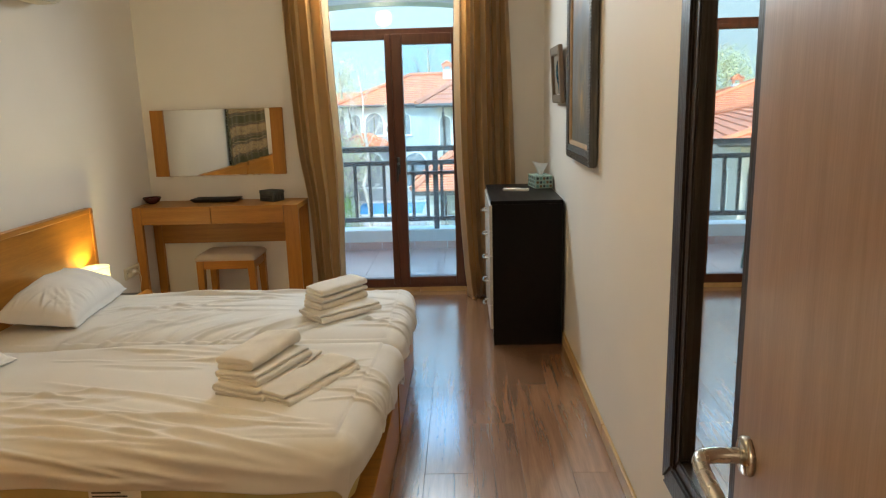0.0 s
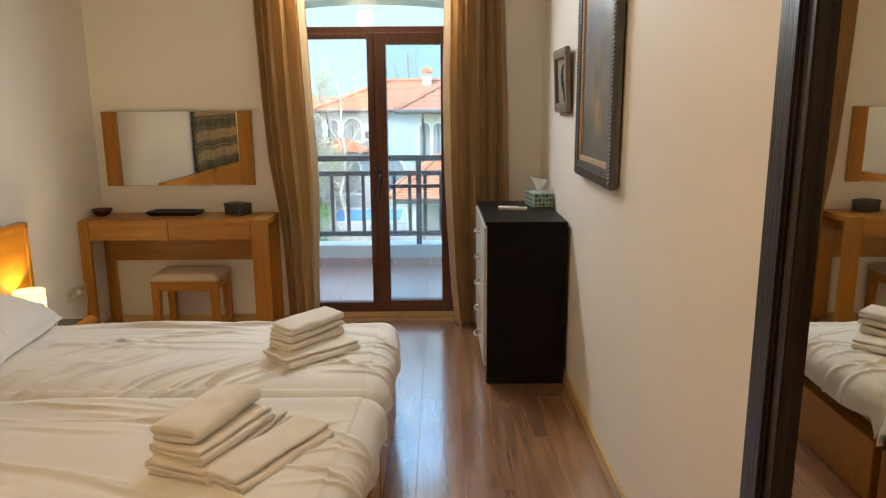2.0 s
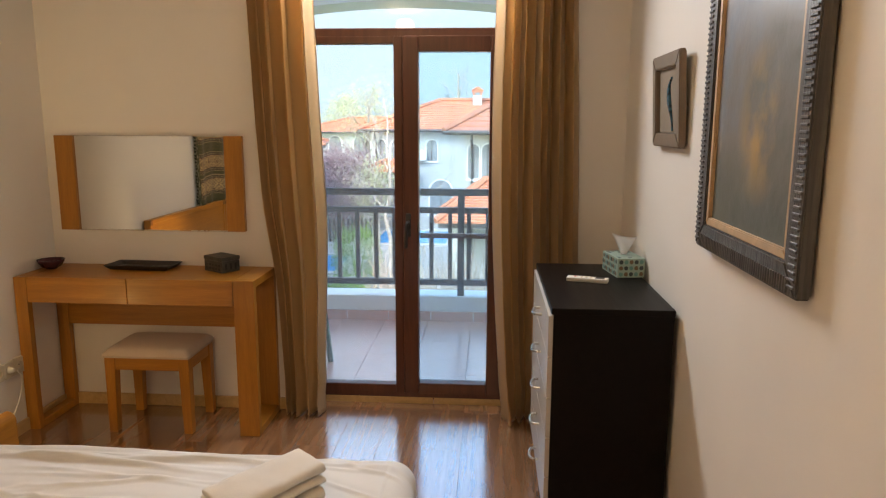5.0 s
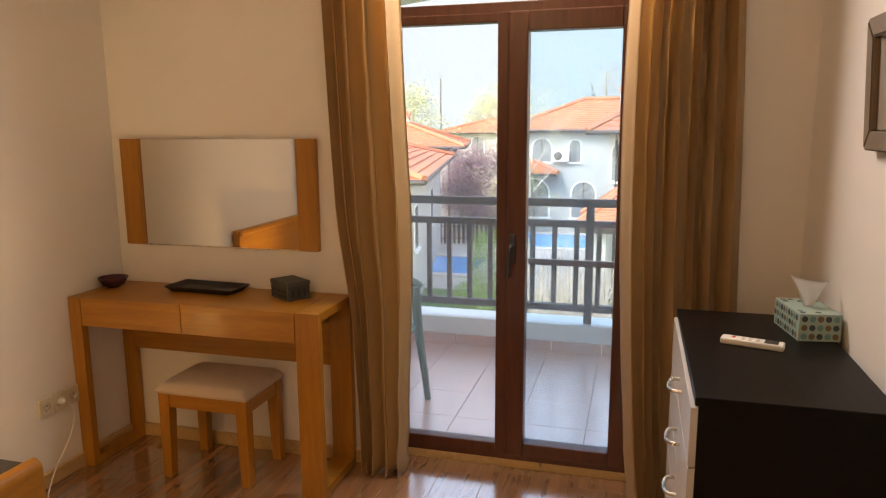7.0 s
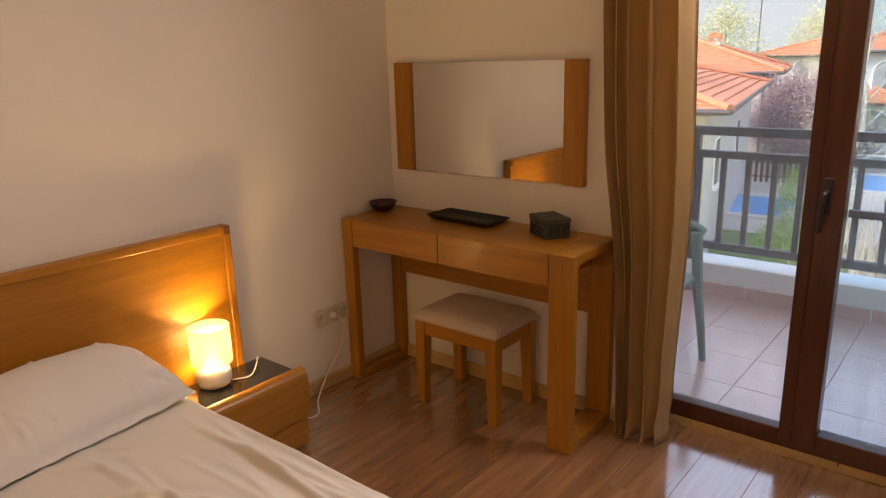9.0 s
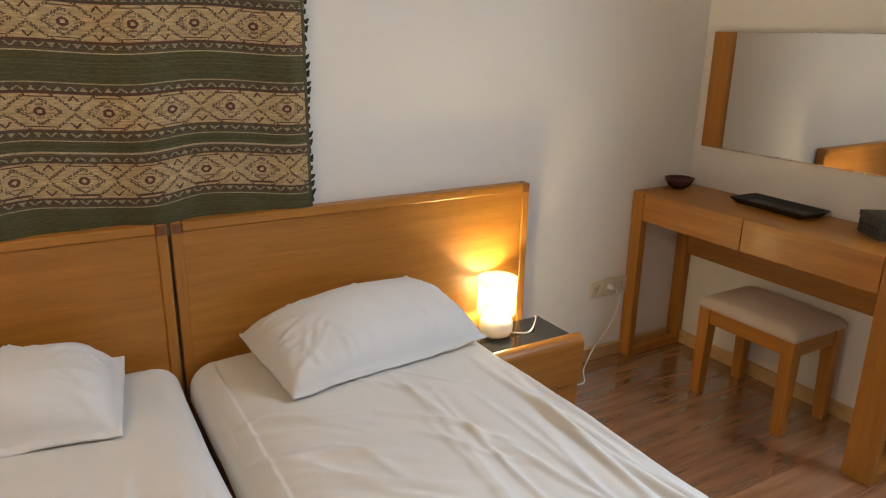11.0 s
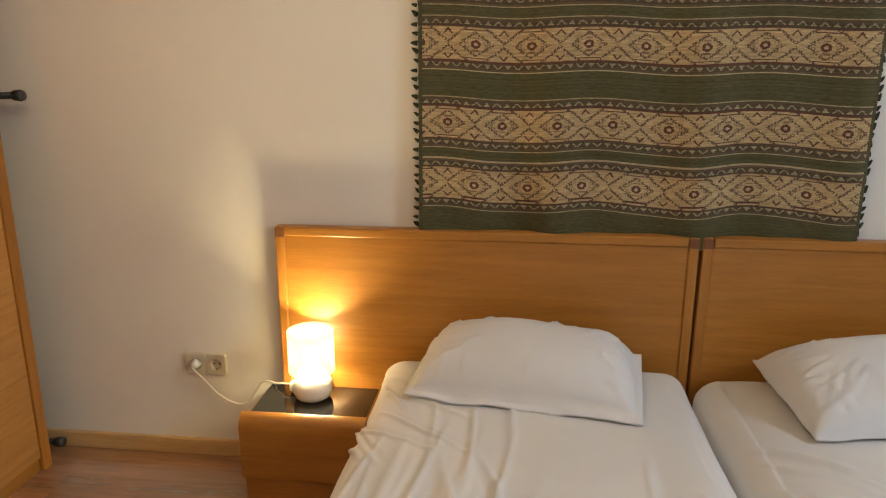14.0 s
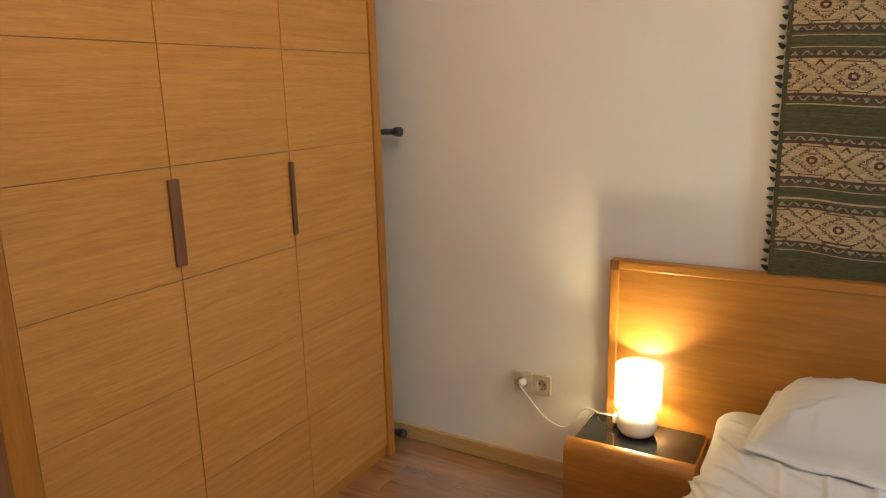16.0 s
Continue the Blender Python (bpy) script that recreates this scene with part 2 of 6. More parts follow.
def glow_material(name, colour, strength, base, weave=0.0):
    """A surface that gives off light; weave: share of open gaps between the threads."""
    m = mat(name, base, 0.8, var=0.02, scale=30, bump=0.1, bump_scale=300)
    nt = m.node_tree
    b = nt.nodes["Principled BSDF"]
    b.inputs["Emission Color"].default_value = (*colour, 1)
    b.inputs["Emission Strength"].default_value = strength
    if weave:
        g = nt.nodes.new("ShaderNodeBsdfTransparent")
        x = nt.nodes.new("ShaderNodeMixShader")
        x.inputs[0].default_value = weave
        nt.links.new(b.outputs[0], x.inputs[1])
        nt.links.new(g.outputs[0], x.inputs[2])
        nt.links.new(x.outputs[0], nt.nodes["Material Output"].inputs["Surface"])
    return m


def shade_material():
    """Thin lampshade cloth: part of the bulb's light comes straight through the weave, part is scattered."""
    m = mat("lampshade_cloth", (0.30, 0.27, 0.20), 0.8, var=0.03, scale=40, bump=0.1, bump_scale=300)
    nt = m.node_tree
    b = nt.nodes["Principled BSDF"]
    b.inputs["Emission Color"].default_value = (1.0, 0.74, 0.25, 1)
    b.inputs["Emission Strength"].default_value = 0.40
    tl = nt.nodes.new("ShaderNodeBsdfTranslucent")
    tl.inputs[0].default_value = (0.10, 0.09, 0.06, 1)
    x1 = nt.nodes.new("ShaderNodeMixShader")
    x1.inputs[0].default_value = 0.4
    nt.links.new(b.outputs[0], x1.inputs[1])
    nt.links.new(tl.outputs[0], x1.inputs[2])
    g = nt.nodes.new("ShaderNodeBsdfTransparent")
    x2 = nt.nodes.new("ShaderNodeMixShader")
    x2.inputs[0].default_value = 0.30
    nt.links.new(x1.outputs[0], x2.inputs[1])
    nt.links.new(g.outputs[0], x2.inputs[2])
    nt.links.new(x2.outputs[0], nt.nodes["Material Output"].inputs["Surface"])
    return m


def attr_material(name, rough, bump):
    """Woven cloth whose threads carry the colour stored on the mesh."""
    m = bpy.data.materials.new(name)
    m.use_nodes = True
    nt = m.node_tree
    b = nt.nodes["Principled BSDF"]
    b.inputs["Roughness"].default_value = rough
    b.inputs["Sheen Weight"].default_value = 0.1
    a = nt.nodes.new("ShaderNodeVertexColor")
    a.layer_name = "weave"
    tc = nt.nodes.new("ShaderNodeTexCoord")
    mp = nt.nodes.new("ShaderNodeMapping")
    mp.inputs["Scale"].default_value = (1, 40, 300)
    nt.links.new(tc.outputs["Object"], mp.inputs["Vector"])
    n = nt.nodes.new("ShaderNodeTexNoise")
    n.inputs["Scale"].default_value = 1.0
    nt.links.new(mp.outputs[0], n.inputs["Vector"])
    hs = nt.nodes.new("ShaderNodeHueSaturation")
    r = nt.nodes.new("ShaderNodeMapRange")
    r.inputs["From Min"].default_value, r.inputs["From Max"].default_value = 0.3, 0.7
    r.inputs["To Min"].default_value, r.inputs["To Max"].default_value = 0.72, 1.25
    nt.links.new(n.outputs["Fac"], r.inputs["Value"])
    nt.links.new(r.outputs[0], hs.inputs["Value"])
    nt.links.new(a.outputs["Color"], hs.inputs["Color"])
    nt.links.new(hs.outputs["Color"], b.inputs["Base Color"])
    bp = nt.nodes.new("ShaderNodeBump")
    bp.inputs["Strength"].default_value = bump
    bp.inputs["Distance"].default_value = 0.002
    nt.links.new(n.outputs["Fac"], bp.inputs["Height"])
    nt.links.new(bp.outputs[0], b.inputs["Normal"])
    return m


def roof_material():
    m = mat("clay_roof_tile", (0.56, 0.20, 0.095), 0.8, second=(0.46, 0.145, 0.07), scale=1.2, fine=0.12)
    return m


def painting_material():
    """Thick abstract paint: slate blue above, dark grey below, with ochre dabs."""
    m = bpy.data.materials.new("abstract_oil_paint")
    m.use_nodes = True
    nt = m.node_tree
    b = nt.nodes["Principled BSDF"]
    b.inputs["Roughness"].default_value = 0.36
    tc = nt.nodes.new("ShaderNodeTexCoord")
    sep = nt.nodes.new("ShaderNodeSeparateXYZ")
    nt.links.new(tc.outputs["Object"], sep.inputs[0])
    n1 = nt.nodes.new("ShaderNodeTexNoise")
    n1.inputs["Scale"].default_value, n1.inputs["Detail"].default_value = 3.2, 8
    nt.links.new(tc.outputs["Object"], n1.inputs["Vector"])
    ad = nt.nodes.new("ShaderNodeMath")
    ad.operation = "MULTIPLY_ADD"
    ad.inputs[1].default_value, ad.inputs[2].default_value = 0.9, -0.45
    nt.links.new(n1.outputs["Fac"], ad.inputs[0])
    s = nt.nodes.new("ShaderNodeMath")
    s.operation = "ADD"
    nt.links.new(sep.outputs["Z"], s.inputs[0])
    nt.links.new(ad.outputs[0], s.inputs[1])
    rp = nt.nodes.new("ShaderNodeValToRGB")
    cr = rp.color_ramp
    cr.elements[0].position, cr.elements[0].color = 0.0, (0.11, 0.12, 0.10, 1)
    cr.elements[1].position, cr.elements[1].color = 0.85, (0.30, 0.27, 0.25, 1)
    for p, c in ((0.25, (0.15, 0.155, 0.125, 1)), (0.38, (0.21, 0.20, 0.18, 1)), (0.52, (0.19, 0.23, 0.29, 1)), (0.66, (0.32, 0.25, 0.21, 1))):
        e = cr.elements.new(p)
        e.color = c
    nt.links.new(s.outputs[0], rp.inputs[0])
    n2 = nt.nodes.new("ShaderNodeTexNoise")
    n2.inputs["Scale"].default_value, n2.inputs["Detail"].default_value = 7, 9
    nt.links.new(tc.outputs["Object"], n2.inputs["Vector"])
    gt = nt.nodes.new("ShaderNodeMapRange")
    gt.inputs["From Min"].default_value, gt.inputs["From Max"].default_value = 0.44, 0.62
    nt.links.new(n2.outputs["Fac"], gt.inputs["Value"])
    mx = nt.nodes.new("ShaderNodeMix")
    mx.data_type = "RGBA"
    mx.inputs["B"].default_value = (0.46, 0.30, 0.10, 1)
    patch = nt.nodes.new("ShaderNodeMapping")
    patch.vector_type = "TEXTURE"
    patch.inputs["Location"].default_value = (0, 0.21, 0.26)
    patch.inputs["Scale"].default_value = (1.0, 0.15, 0.20)
    nt.links.new(tc.outputs["Object"], patch.inputs["Vector"])
    far = nt.nodes.new("ShaderNodeVectorMath")
    far.operation = "LENGTH"
    nt.links.new(patch.outputs[0], far.inputs[0])
    near = nt.nodes.new("ShaderNodeMapRange")
    near.inputs["From Min"].default_value, near.inputs["From Max"].default_value = 1.0, 0.3
    nt.links.new(far.outputs["Value"], near.inputs["Value"])
    both = nt.nodes.new("ShaderNodeMath")
    both.operation = "MULTIPLY"
    nt.links.new(gt.outputs[0], both.inputs[0])
    nt.links.new(near.outputs[0], both.inputs[1])
    nt.links.new(both.outputs[0], mx.inputs["Factor"])
    nt.links.new(rp.outputs[0], mx.inputs["A"])
    nt.links.new(mx.outputs["Result"], b.inputs["Base Color"])
    bp = nt.nodes.new("ShaderNodeBump")
    bp.inputs["Strength"].default_value = 0.9
    bp.inputs["Distance"].default_value = 0.006
    nt.links.new(n2.outputs["Fac"], bp.inputs["Height"])
    nt.links.new(bp.outputs[0], b.inputs["Normal"])
    return m


M_mirror = mirror_material()
M_glass = glass_material("window_glass", (0.95, 0.97, 0.98), 0.06)
M_glass_tint = glass_material("tinted_window_glass", (0.82, 0.94, 1.0), 0.08)
M_shade = shade_material()
M_bulb = glow_material("bulb_glow", (1.0, 0.85, 0.55), 0.6, (0.9, 0.9, 0.9))
M_globe = glow_material("opal_glass", (1.0, 0.84, 0.58), 1.2, (0.9, 0.9, 0.88))
M_weave = attr_material("woven_kilim", 0.9, 0.5)
M_roof = roof_material()
M_paint = painting_material()


# ---- mesh helpers ----
def link_mesh(name, bm, material, smooth=False):
    me = bpy.data.meshes.new(name)
    bm.normal_update()
    bm.to_mesh(me)
    bm.free()
    me.materials.append(material)
    if smooth:
        me.polygons.foreach_set("use_smooth", [True] * len(me.polygons))
    return new(name, me)


def part(name, bm, material, parent, label="", smooth=False):
    ob = link_mesh(name, bm, material, smooth)
    ob.parent = parent
    ob.matrix_parent_inverse = parent.matrix_world.inverted()
    if label:
        tagged(ob, label)
    return ob


def thing(name, at, label, category, group="", kind=""):
    ob = new(name)
    ob.empty_display_size = 0.1
    ob.matrix_world = Matrix.Translation(at)
    return tagged(ob, label, category, group, kind)


def box(x0, x1, y0, y1, z0, z1, bev=0.0, seg=2, m=None, into=None):
    bm = bmesh.new()
    bmesh.ops.create_cube(bm, size=1.0)
    for v in bm.verts:
        v.co = Vector((x0 + (v.co.x + .5) * (x1 - x0), y0 + (v.co.y + .5) * (y1 - y0), z0 + (v.co.z + .5) * (z1 - z0)))
    if bev:
        bmesh.ops.bevel(bm, geom=list(bm.edges), offset=bev, segments=seg, profile=0.6, affect="EDGES")
    if m is not None:
        bmesh.ops.transform(bm, matrix=m, verts=bm.verts)
    return add(into, bm)


def add(into, bm):
    if into is None:
        return bm
    me = bpy.data.meshes.new("tmp")
    bm.to_mesh(me)
    bm.free()
    into.from_mesh(me)
    bpy.data.meshes.remove(me)
    return into


def lathe(profile, seg=32, m=None, into=None):
    bm = bmesh.new()
    rings = []
    for r, z in profile:
        if r < 1e-5:
            rings.append([bm.verts.new((0, 0, z))])
        else:
            rings.append([bm.verts.new((r * math.cos(2 * math.pi * k / seg), r * math.sin(2 * math.pi * k / seg), z)) for k in range(seg)])
    for a, b in zip(rings, rings[1:]):
        for k in range(seg):
            q = [a[k % len(a)], a[(k + 1) % len(a)], b[(k + 1) % len(b)], b[k % len(b)]]
            q = list(dict.fromkeys(q))
            if len(q) > 2:
                bm.faces.new(q)
    bmesh.ops.recalc_face_normals(bm, faces=bm.faces)
    if m is not None:
        bmesh.ops.transform(bm, matrix=m, verts=bm.verts)
    return add(into, bm)


def tube(points, radius, seg=8, into=None, taper=1.0):
    bm = bmesh.new()
    pts = [Vector(p) for p in points]
    rings = []
    n = len(pts)
    for i, p in enumerate(pts):
        d = (pts[min(i + 1, n - 1)] - pts[max(i - 1, 0)]).normalized()
        up = Vector((0, 0, 1)) if abs(d.z) < 0.9 else Vector((1, 0, 0))
        a = d.cross(up).normalized()
        b = d.cross(a)
        r = radius * (1 + (taper - 1) * i / max(1, n - 1))
        rings.append([bm.verts.new(p + a * (r * math.cos(2 * math.pi * k / seg)) + b * (r * math.sin(2 * math.pi * k / seg))) for k in range(seg)])
    for a, b in zip(rings, rings[1:]):
        for k in range(seg):
            bm.faces.new((a[k], a[(k + 1) % seg], b[(k + 1) % seg], b[k]))
    bm.faces.new(rings[0][::-1])
    bm.faces.new(rings[-1])
    bmesh.ops.recalc_face_normals(bm, faces=bm.faces)
    return add(into, bm)


def bend(points, steps=6):
    """A smooth curve through the points."""
    p = [Vector(q) for q in points]
    p = [p[0] * 2 - p[1]] + p + [p[-1] * 2 - p[-2]]
    out = []
    for i in range(1, len(p) - 2):
        for k in range(steps):
            t = k / steps
            a, b, c, d = p[i - 1:i + 3]
            out.append(0.5 * (2 * b + (c - a) * t + (2 * a - 5 * b + 4 * c - d) * t * t + (3 * b - a - 3 * c + d) * t ** 3))
    return out + [p[-2]]


def grid_mesh(nu, nv, f):
    bm = bmesh.new()
    vs = [[bm.verts.new(f(i / nu, j / nv)) for j in range(nv + 1)] for i in range(nu + 1)]
    for i in range(nu):
        for j in range(nv):
            bm.faces.new((vs[i][j], vs[i + 1][j], vs[i + 1][j + 1], vs[i][j + 1]))
    return bm


def prism(poly, axis, a0, a1, into=None):
    """A flat outline of (u, v) pushed from a0 to a1 along an axis."""
    bm = bmesh.new()

    def at(u, v, a):
        return {"x": (a, u, v), "y": (u, a, v), "z": (u, v, a)}[axis]
    lo = [bm.verts.new(at(u, v, a0)) for u, v in poly]
    hi = [bm.verts.new(at(u, v, a1)) for u, v in poly]
    n = len(poly)
    bm.faces.new(lo[::-1])
    bm.faces.new(hi)
    for k in range(n):
        bm.faces.new((lo[k], lo[(k + 1) % n], hi[(k + 1) % n], hi[k]))
    bmesh.ops.recalc_face_normals(bm, faces=bm.faces)
    return add(into, bm)


def structure(name, bm, material, label, category, smooth=False):
    return tagged(link_mesh(name, bm, material, smooth), label, category, kind="structure")


# ---- room ----
XL, XR, YB, ZC = 0.0, 2.885, -4.98, 2.60      # headboard wall, picture wall, door wall, ceiling
WX0, WX1, WZ1 = 1.26, 2.38, 2.50               # balcony door opening

structure("wall_west", box(XL - 0.25, XL, YB - 0.12, 0.30, -0.1, ZC + 0.2), M_wall, "cream painted wall behind the beds", "wall")
structure("wall_east", box(XR, XR + 0.25, YB - 0.12, 0.30, -0.1, ZC + 0.2), M_wall, "cream painted wall with pictures and mirror", "wall")
wn = bmesh.new()
box(XL, WX0, 0, 0.30, -0.1, ZC + 0.2, into=wn)
box(WX1, XR, 0, 0.30, -0.1, ZC + 0.2, into=wn)
box(WX0, WX1, 0, 0.30, WZ1, ZC + 0.2, into=wn)
structure("wall_north", wn, M_wall, "cream painted wall with the balcony door", "wall")
DX0, DX1, DZ = 1.80, 2.640, 2.06
ws = bmesh.new()
box(XL, DX0, YB - 0.12, YB, -0.1, ZC + 0.2, into=ws)
box(DX1, XR, YB - 0.12, YB, -0.1, ZC + 0.2, into=ws)
box(DX0, DX1, YB - 0.12, YB, DZ, ZC + 0.2, into=ws)
structure("wall_south", ws, M_wall, "cream painted wall with the room door", "wall")
structure("ceiling", box(XL - 0.25, XR + 0.25, -7.4, 0.30, ZC, ZC + 0.25), M_ceil, "plain white painted ceiling", "ceiling")
hall = bmesh.new()
box(1.2, 1.3, -7.3, YB - 0.12, -0.1, ZC, into=hall)
box(XR, XR + 0.25, -7.3, YB - 0.12, -0.1, ZC, into=hall)
box(1.2, XR + 0.25, -7.4, -7.3, -0.1, ZC, into=hall)
structure("wall_hall", hall, M_wall, "plain cream hallway walls", "wall")

floor_ob = structure("floor", box(XL - 0.1, XR + 0.1, -7.35, 0.12, -0.10, -0.012), M_grout, "brown wood laminate floor of long planks", "floor")

for nm, bm in (("baseboard_west", box(XL, XL + 0.016, YB, 0, 0, 0.062, 0.005)),
               ("baseboard_north", box(XL + 0.016, WX0, -0.016, 0, 0, 0.062, 0.005))):
    structure(nm, bm, M_base, "light wood baseboard along the wall", "baseboard")
be = bmesh.new()
for y0, y1 in ((YB, -2.29), (-2.286, 0)):
    box(XR - 0.016, XR, y0, y1, 0, 0.062, 0.005, into=be)
structure("baseboard_east", be, M_base, "light wood baseboard with a butt joint", "baseboard")
structure("baseboard_south", box(XL + 0.016, DX0 - 0.07, YB, YB + 0.016, 0, 0.062, 0.005), M_base, "light wood baseboard along the wall", "baseboard")

# door casing and open leaf
cas = bmesh.new()
for x0, x1 in ((DX0 - 0.07, DX0 + 0.02), (DX1 - 0.02, DX1 + 0.07)):
    box(x0, x1, YB, YB + 0.015, 0, DZ + 0.06, 0.004, into=cas)
box(DX0 + 0.02, DX1 - 0.02, YB, YB + 0.015, DZ - 0.02, DZ + 0.06, 0.004, into=cas)
structure("trim", cas, M_leaf_door, "brown wood door casing", "trim")


def room_door():
    d = tagged(new("door_1"), "brown wood veneer door standing open along the wall", "door", kind="structure")
    hinge, free = Vector((2.622, -4.965, 0)), Vector((2.668, -4.178, 0))
    ang = math.degrees(math.atan2(-(free - hinge).x, (free - hinge).y))
    length = (free - hinge).length
    bm = box(0, 0.04, 0, length, 0.008, 2.03, 0.004)
    part("leaf", bm, M_leaf_door, d)
    h = bmesh.new()
    rot = Matrix.Rotation(radians(-90), 4, "Y")
    hy, hz = length - 0.050, 0.975
    lathe([(0, 0), (0.026, 0), (0.026, 0.007), (0.023, 0.010), (0, 0.010)], 28, Matrix.Translation((0, hy, hz)) @ rot, h)
    tube(bend([(-0.008, hy, hz), (-0.045, hy, hz), (-0.064, hy - 0.010, hz), (-0.068, hy - 0.045, hz - 0.004), (-0.064, hy - 0.125, hz - 0.014)]), 0.0105, 12, h)
    part("door_handle", h, M_metal, d, "brushed steel lever handle", True)
    k = bmesh.new()
    lathe([(0, 0), (0.026, 0), (0.026, 0.007), (0.023, 0.010), (0.012, 0.010), (0.012, 0.004), (0, 0.004)], 28, Matrix.Translation((0, hy, hz - 0.10)) @ rot, k)
    part("keyhole_rose", k, M_metal, d, "round steel keyhole plate")
    g = bmesh.new()
    for z in (0.25, 1.0, 1.78):
        lathe([(0, 0), (0.008, 0), (0.008, 0.08), (0, 0.08)], 12, Matrix.Translation((-0.004, -0.004, z)), g)
    part("hinge", g, M_metal, d)
    d.matrix_world = pose(hinge.x, hinge.y, 0, 0, 0, ang)


room_door()


# ---- balcony door ----
def balcony_door():
    d = tagged(new("window_1"), "mahogany-brown double balcony door with a fixed transom", "window", kind="structure")
    y0, y1 = 0.120, 0.190
    f = bmesh.new()
    box(WX0, WX0 + 0.06, y0, y1, 0.0, WZ1, 0.004, into=f)
    box(WX1 - 0.06, WX1, y0, y1, 0.0, WZ1, 0.004, into=f)
    box(WX0 + 0.06, WX1 - 0.06, y0, y1, 0.02, 0.075, 0.004, into=f)
    box(WX0 + 0.06, WX1 - 0.06, y0, y1, 1.900, 1.943, 0.004, into=f)
    box(WX0 + 0.06, WX1 - 0.06, y0, y1, WZ1 - 0.06, WZ1, 0.004, into=f)
    part("window_frame", f, M_redwood, d)
    yc = 0.155
    for nm, a, b, zb, zt in (("fixed_sash", WX0 + 0.06, 1.800, 0.102, 1.868), ("opening_sash", 1.800, WX1 - 0.06, 0.118, 1.830)):
        s = bmesh.new()
        ya, yb = (0.115, 0.18) if nm == "fixed_sash" else (0.100, 0.175)
        l, r = (a + 0.02, 1.756) if nm == "fixed_sash" else (1.880, b - 0.085)
        if nm == "fixed_sash":
            box(a, l, ya, yb, 0.06, 1.905, 0.004, into=s)
            box(r, b, ya, yb, 0.06, 1.905, 0.004, into=s)
        else:
            box(a + 0.001, l, ya, yb, 0.06, 1.905, 0.008, into=s)
            box(r, b, ya, yb, 0.06, 1.905, 0.008, into=s)
        box(l, r, ya + 0.003, yb - 0.003, 0.06, zb, 0.005, into=s)
        box(l, r, ya + 0.003, yb - 0.003, zt, 1.905, 0.005, into=s)
        sash = part(nm, s, M_redwood, d)
        p = part("pane", box(l - 0.008, r + 0.008, yc - 0.003, yc + 0.003, zb - 0.008, zt + 0.008), M_glass if nm == "fixed_sash" else M_glass_tint, sash, "clear glass pane")
        p.visible_shadow = False
        if nm == "opening_sash":
            part("glazing_bar", box(l, r, 0.180, 0.198, 0.890, 0.916, 0.003), M_redwood, sash, "slim brown screen bar")
            h = bmesh.new()
            box(1.815, 1.841, 0.090, 0.1005, 0.91, 1.03, 0.004, into=h)
            tube(bend([(1.828, 0.094, 0.985), (1.828, 0.060, 0.985), (1.825, 0.046, 0.970), (1.822, 0.048, 0.93), (1.820, 0.052, 0.858)]), 0.009, 10, h)
            part("handle", h, M_dark_plastic, sash, "black lever window handle", True)
    t = part("pane", box(WX0 + 0.05, WX1 - 0.05, yc - 0.003, yc + 0.003, 1.936, WZ1 - 0.052), M_glass, d, "clear transom glass")
    t.visible_shadow = False
    sl = bmesh.new()
    for a, b in ((WX0, 1.955), (1.959, WX1)):
        box(a, b, 0.118, 0.150, -0.008, 0.034, 0.004, into=sl)
    part("threshold", sl, M_base, d, "light wood threshold strip in two lengths")


balcony_door()


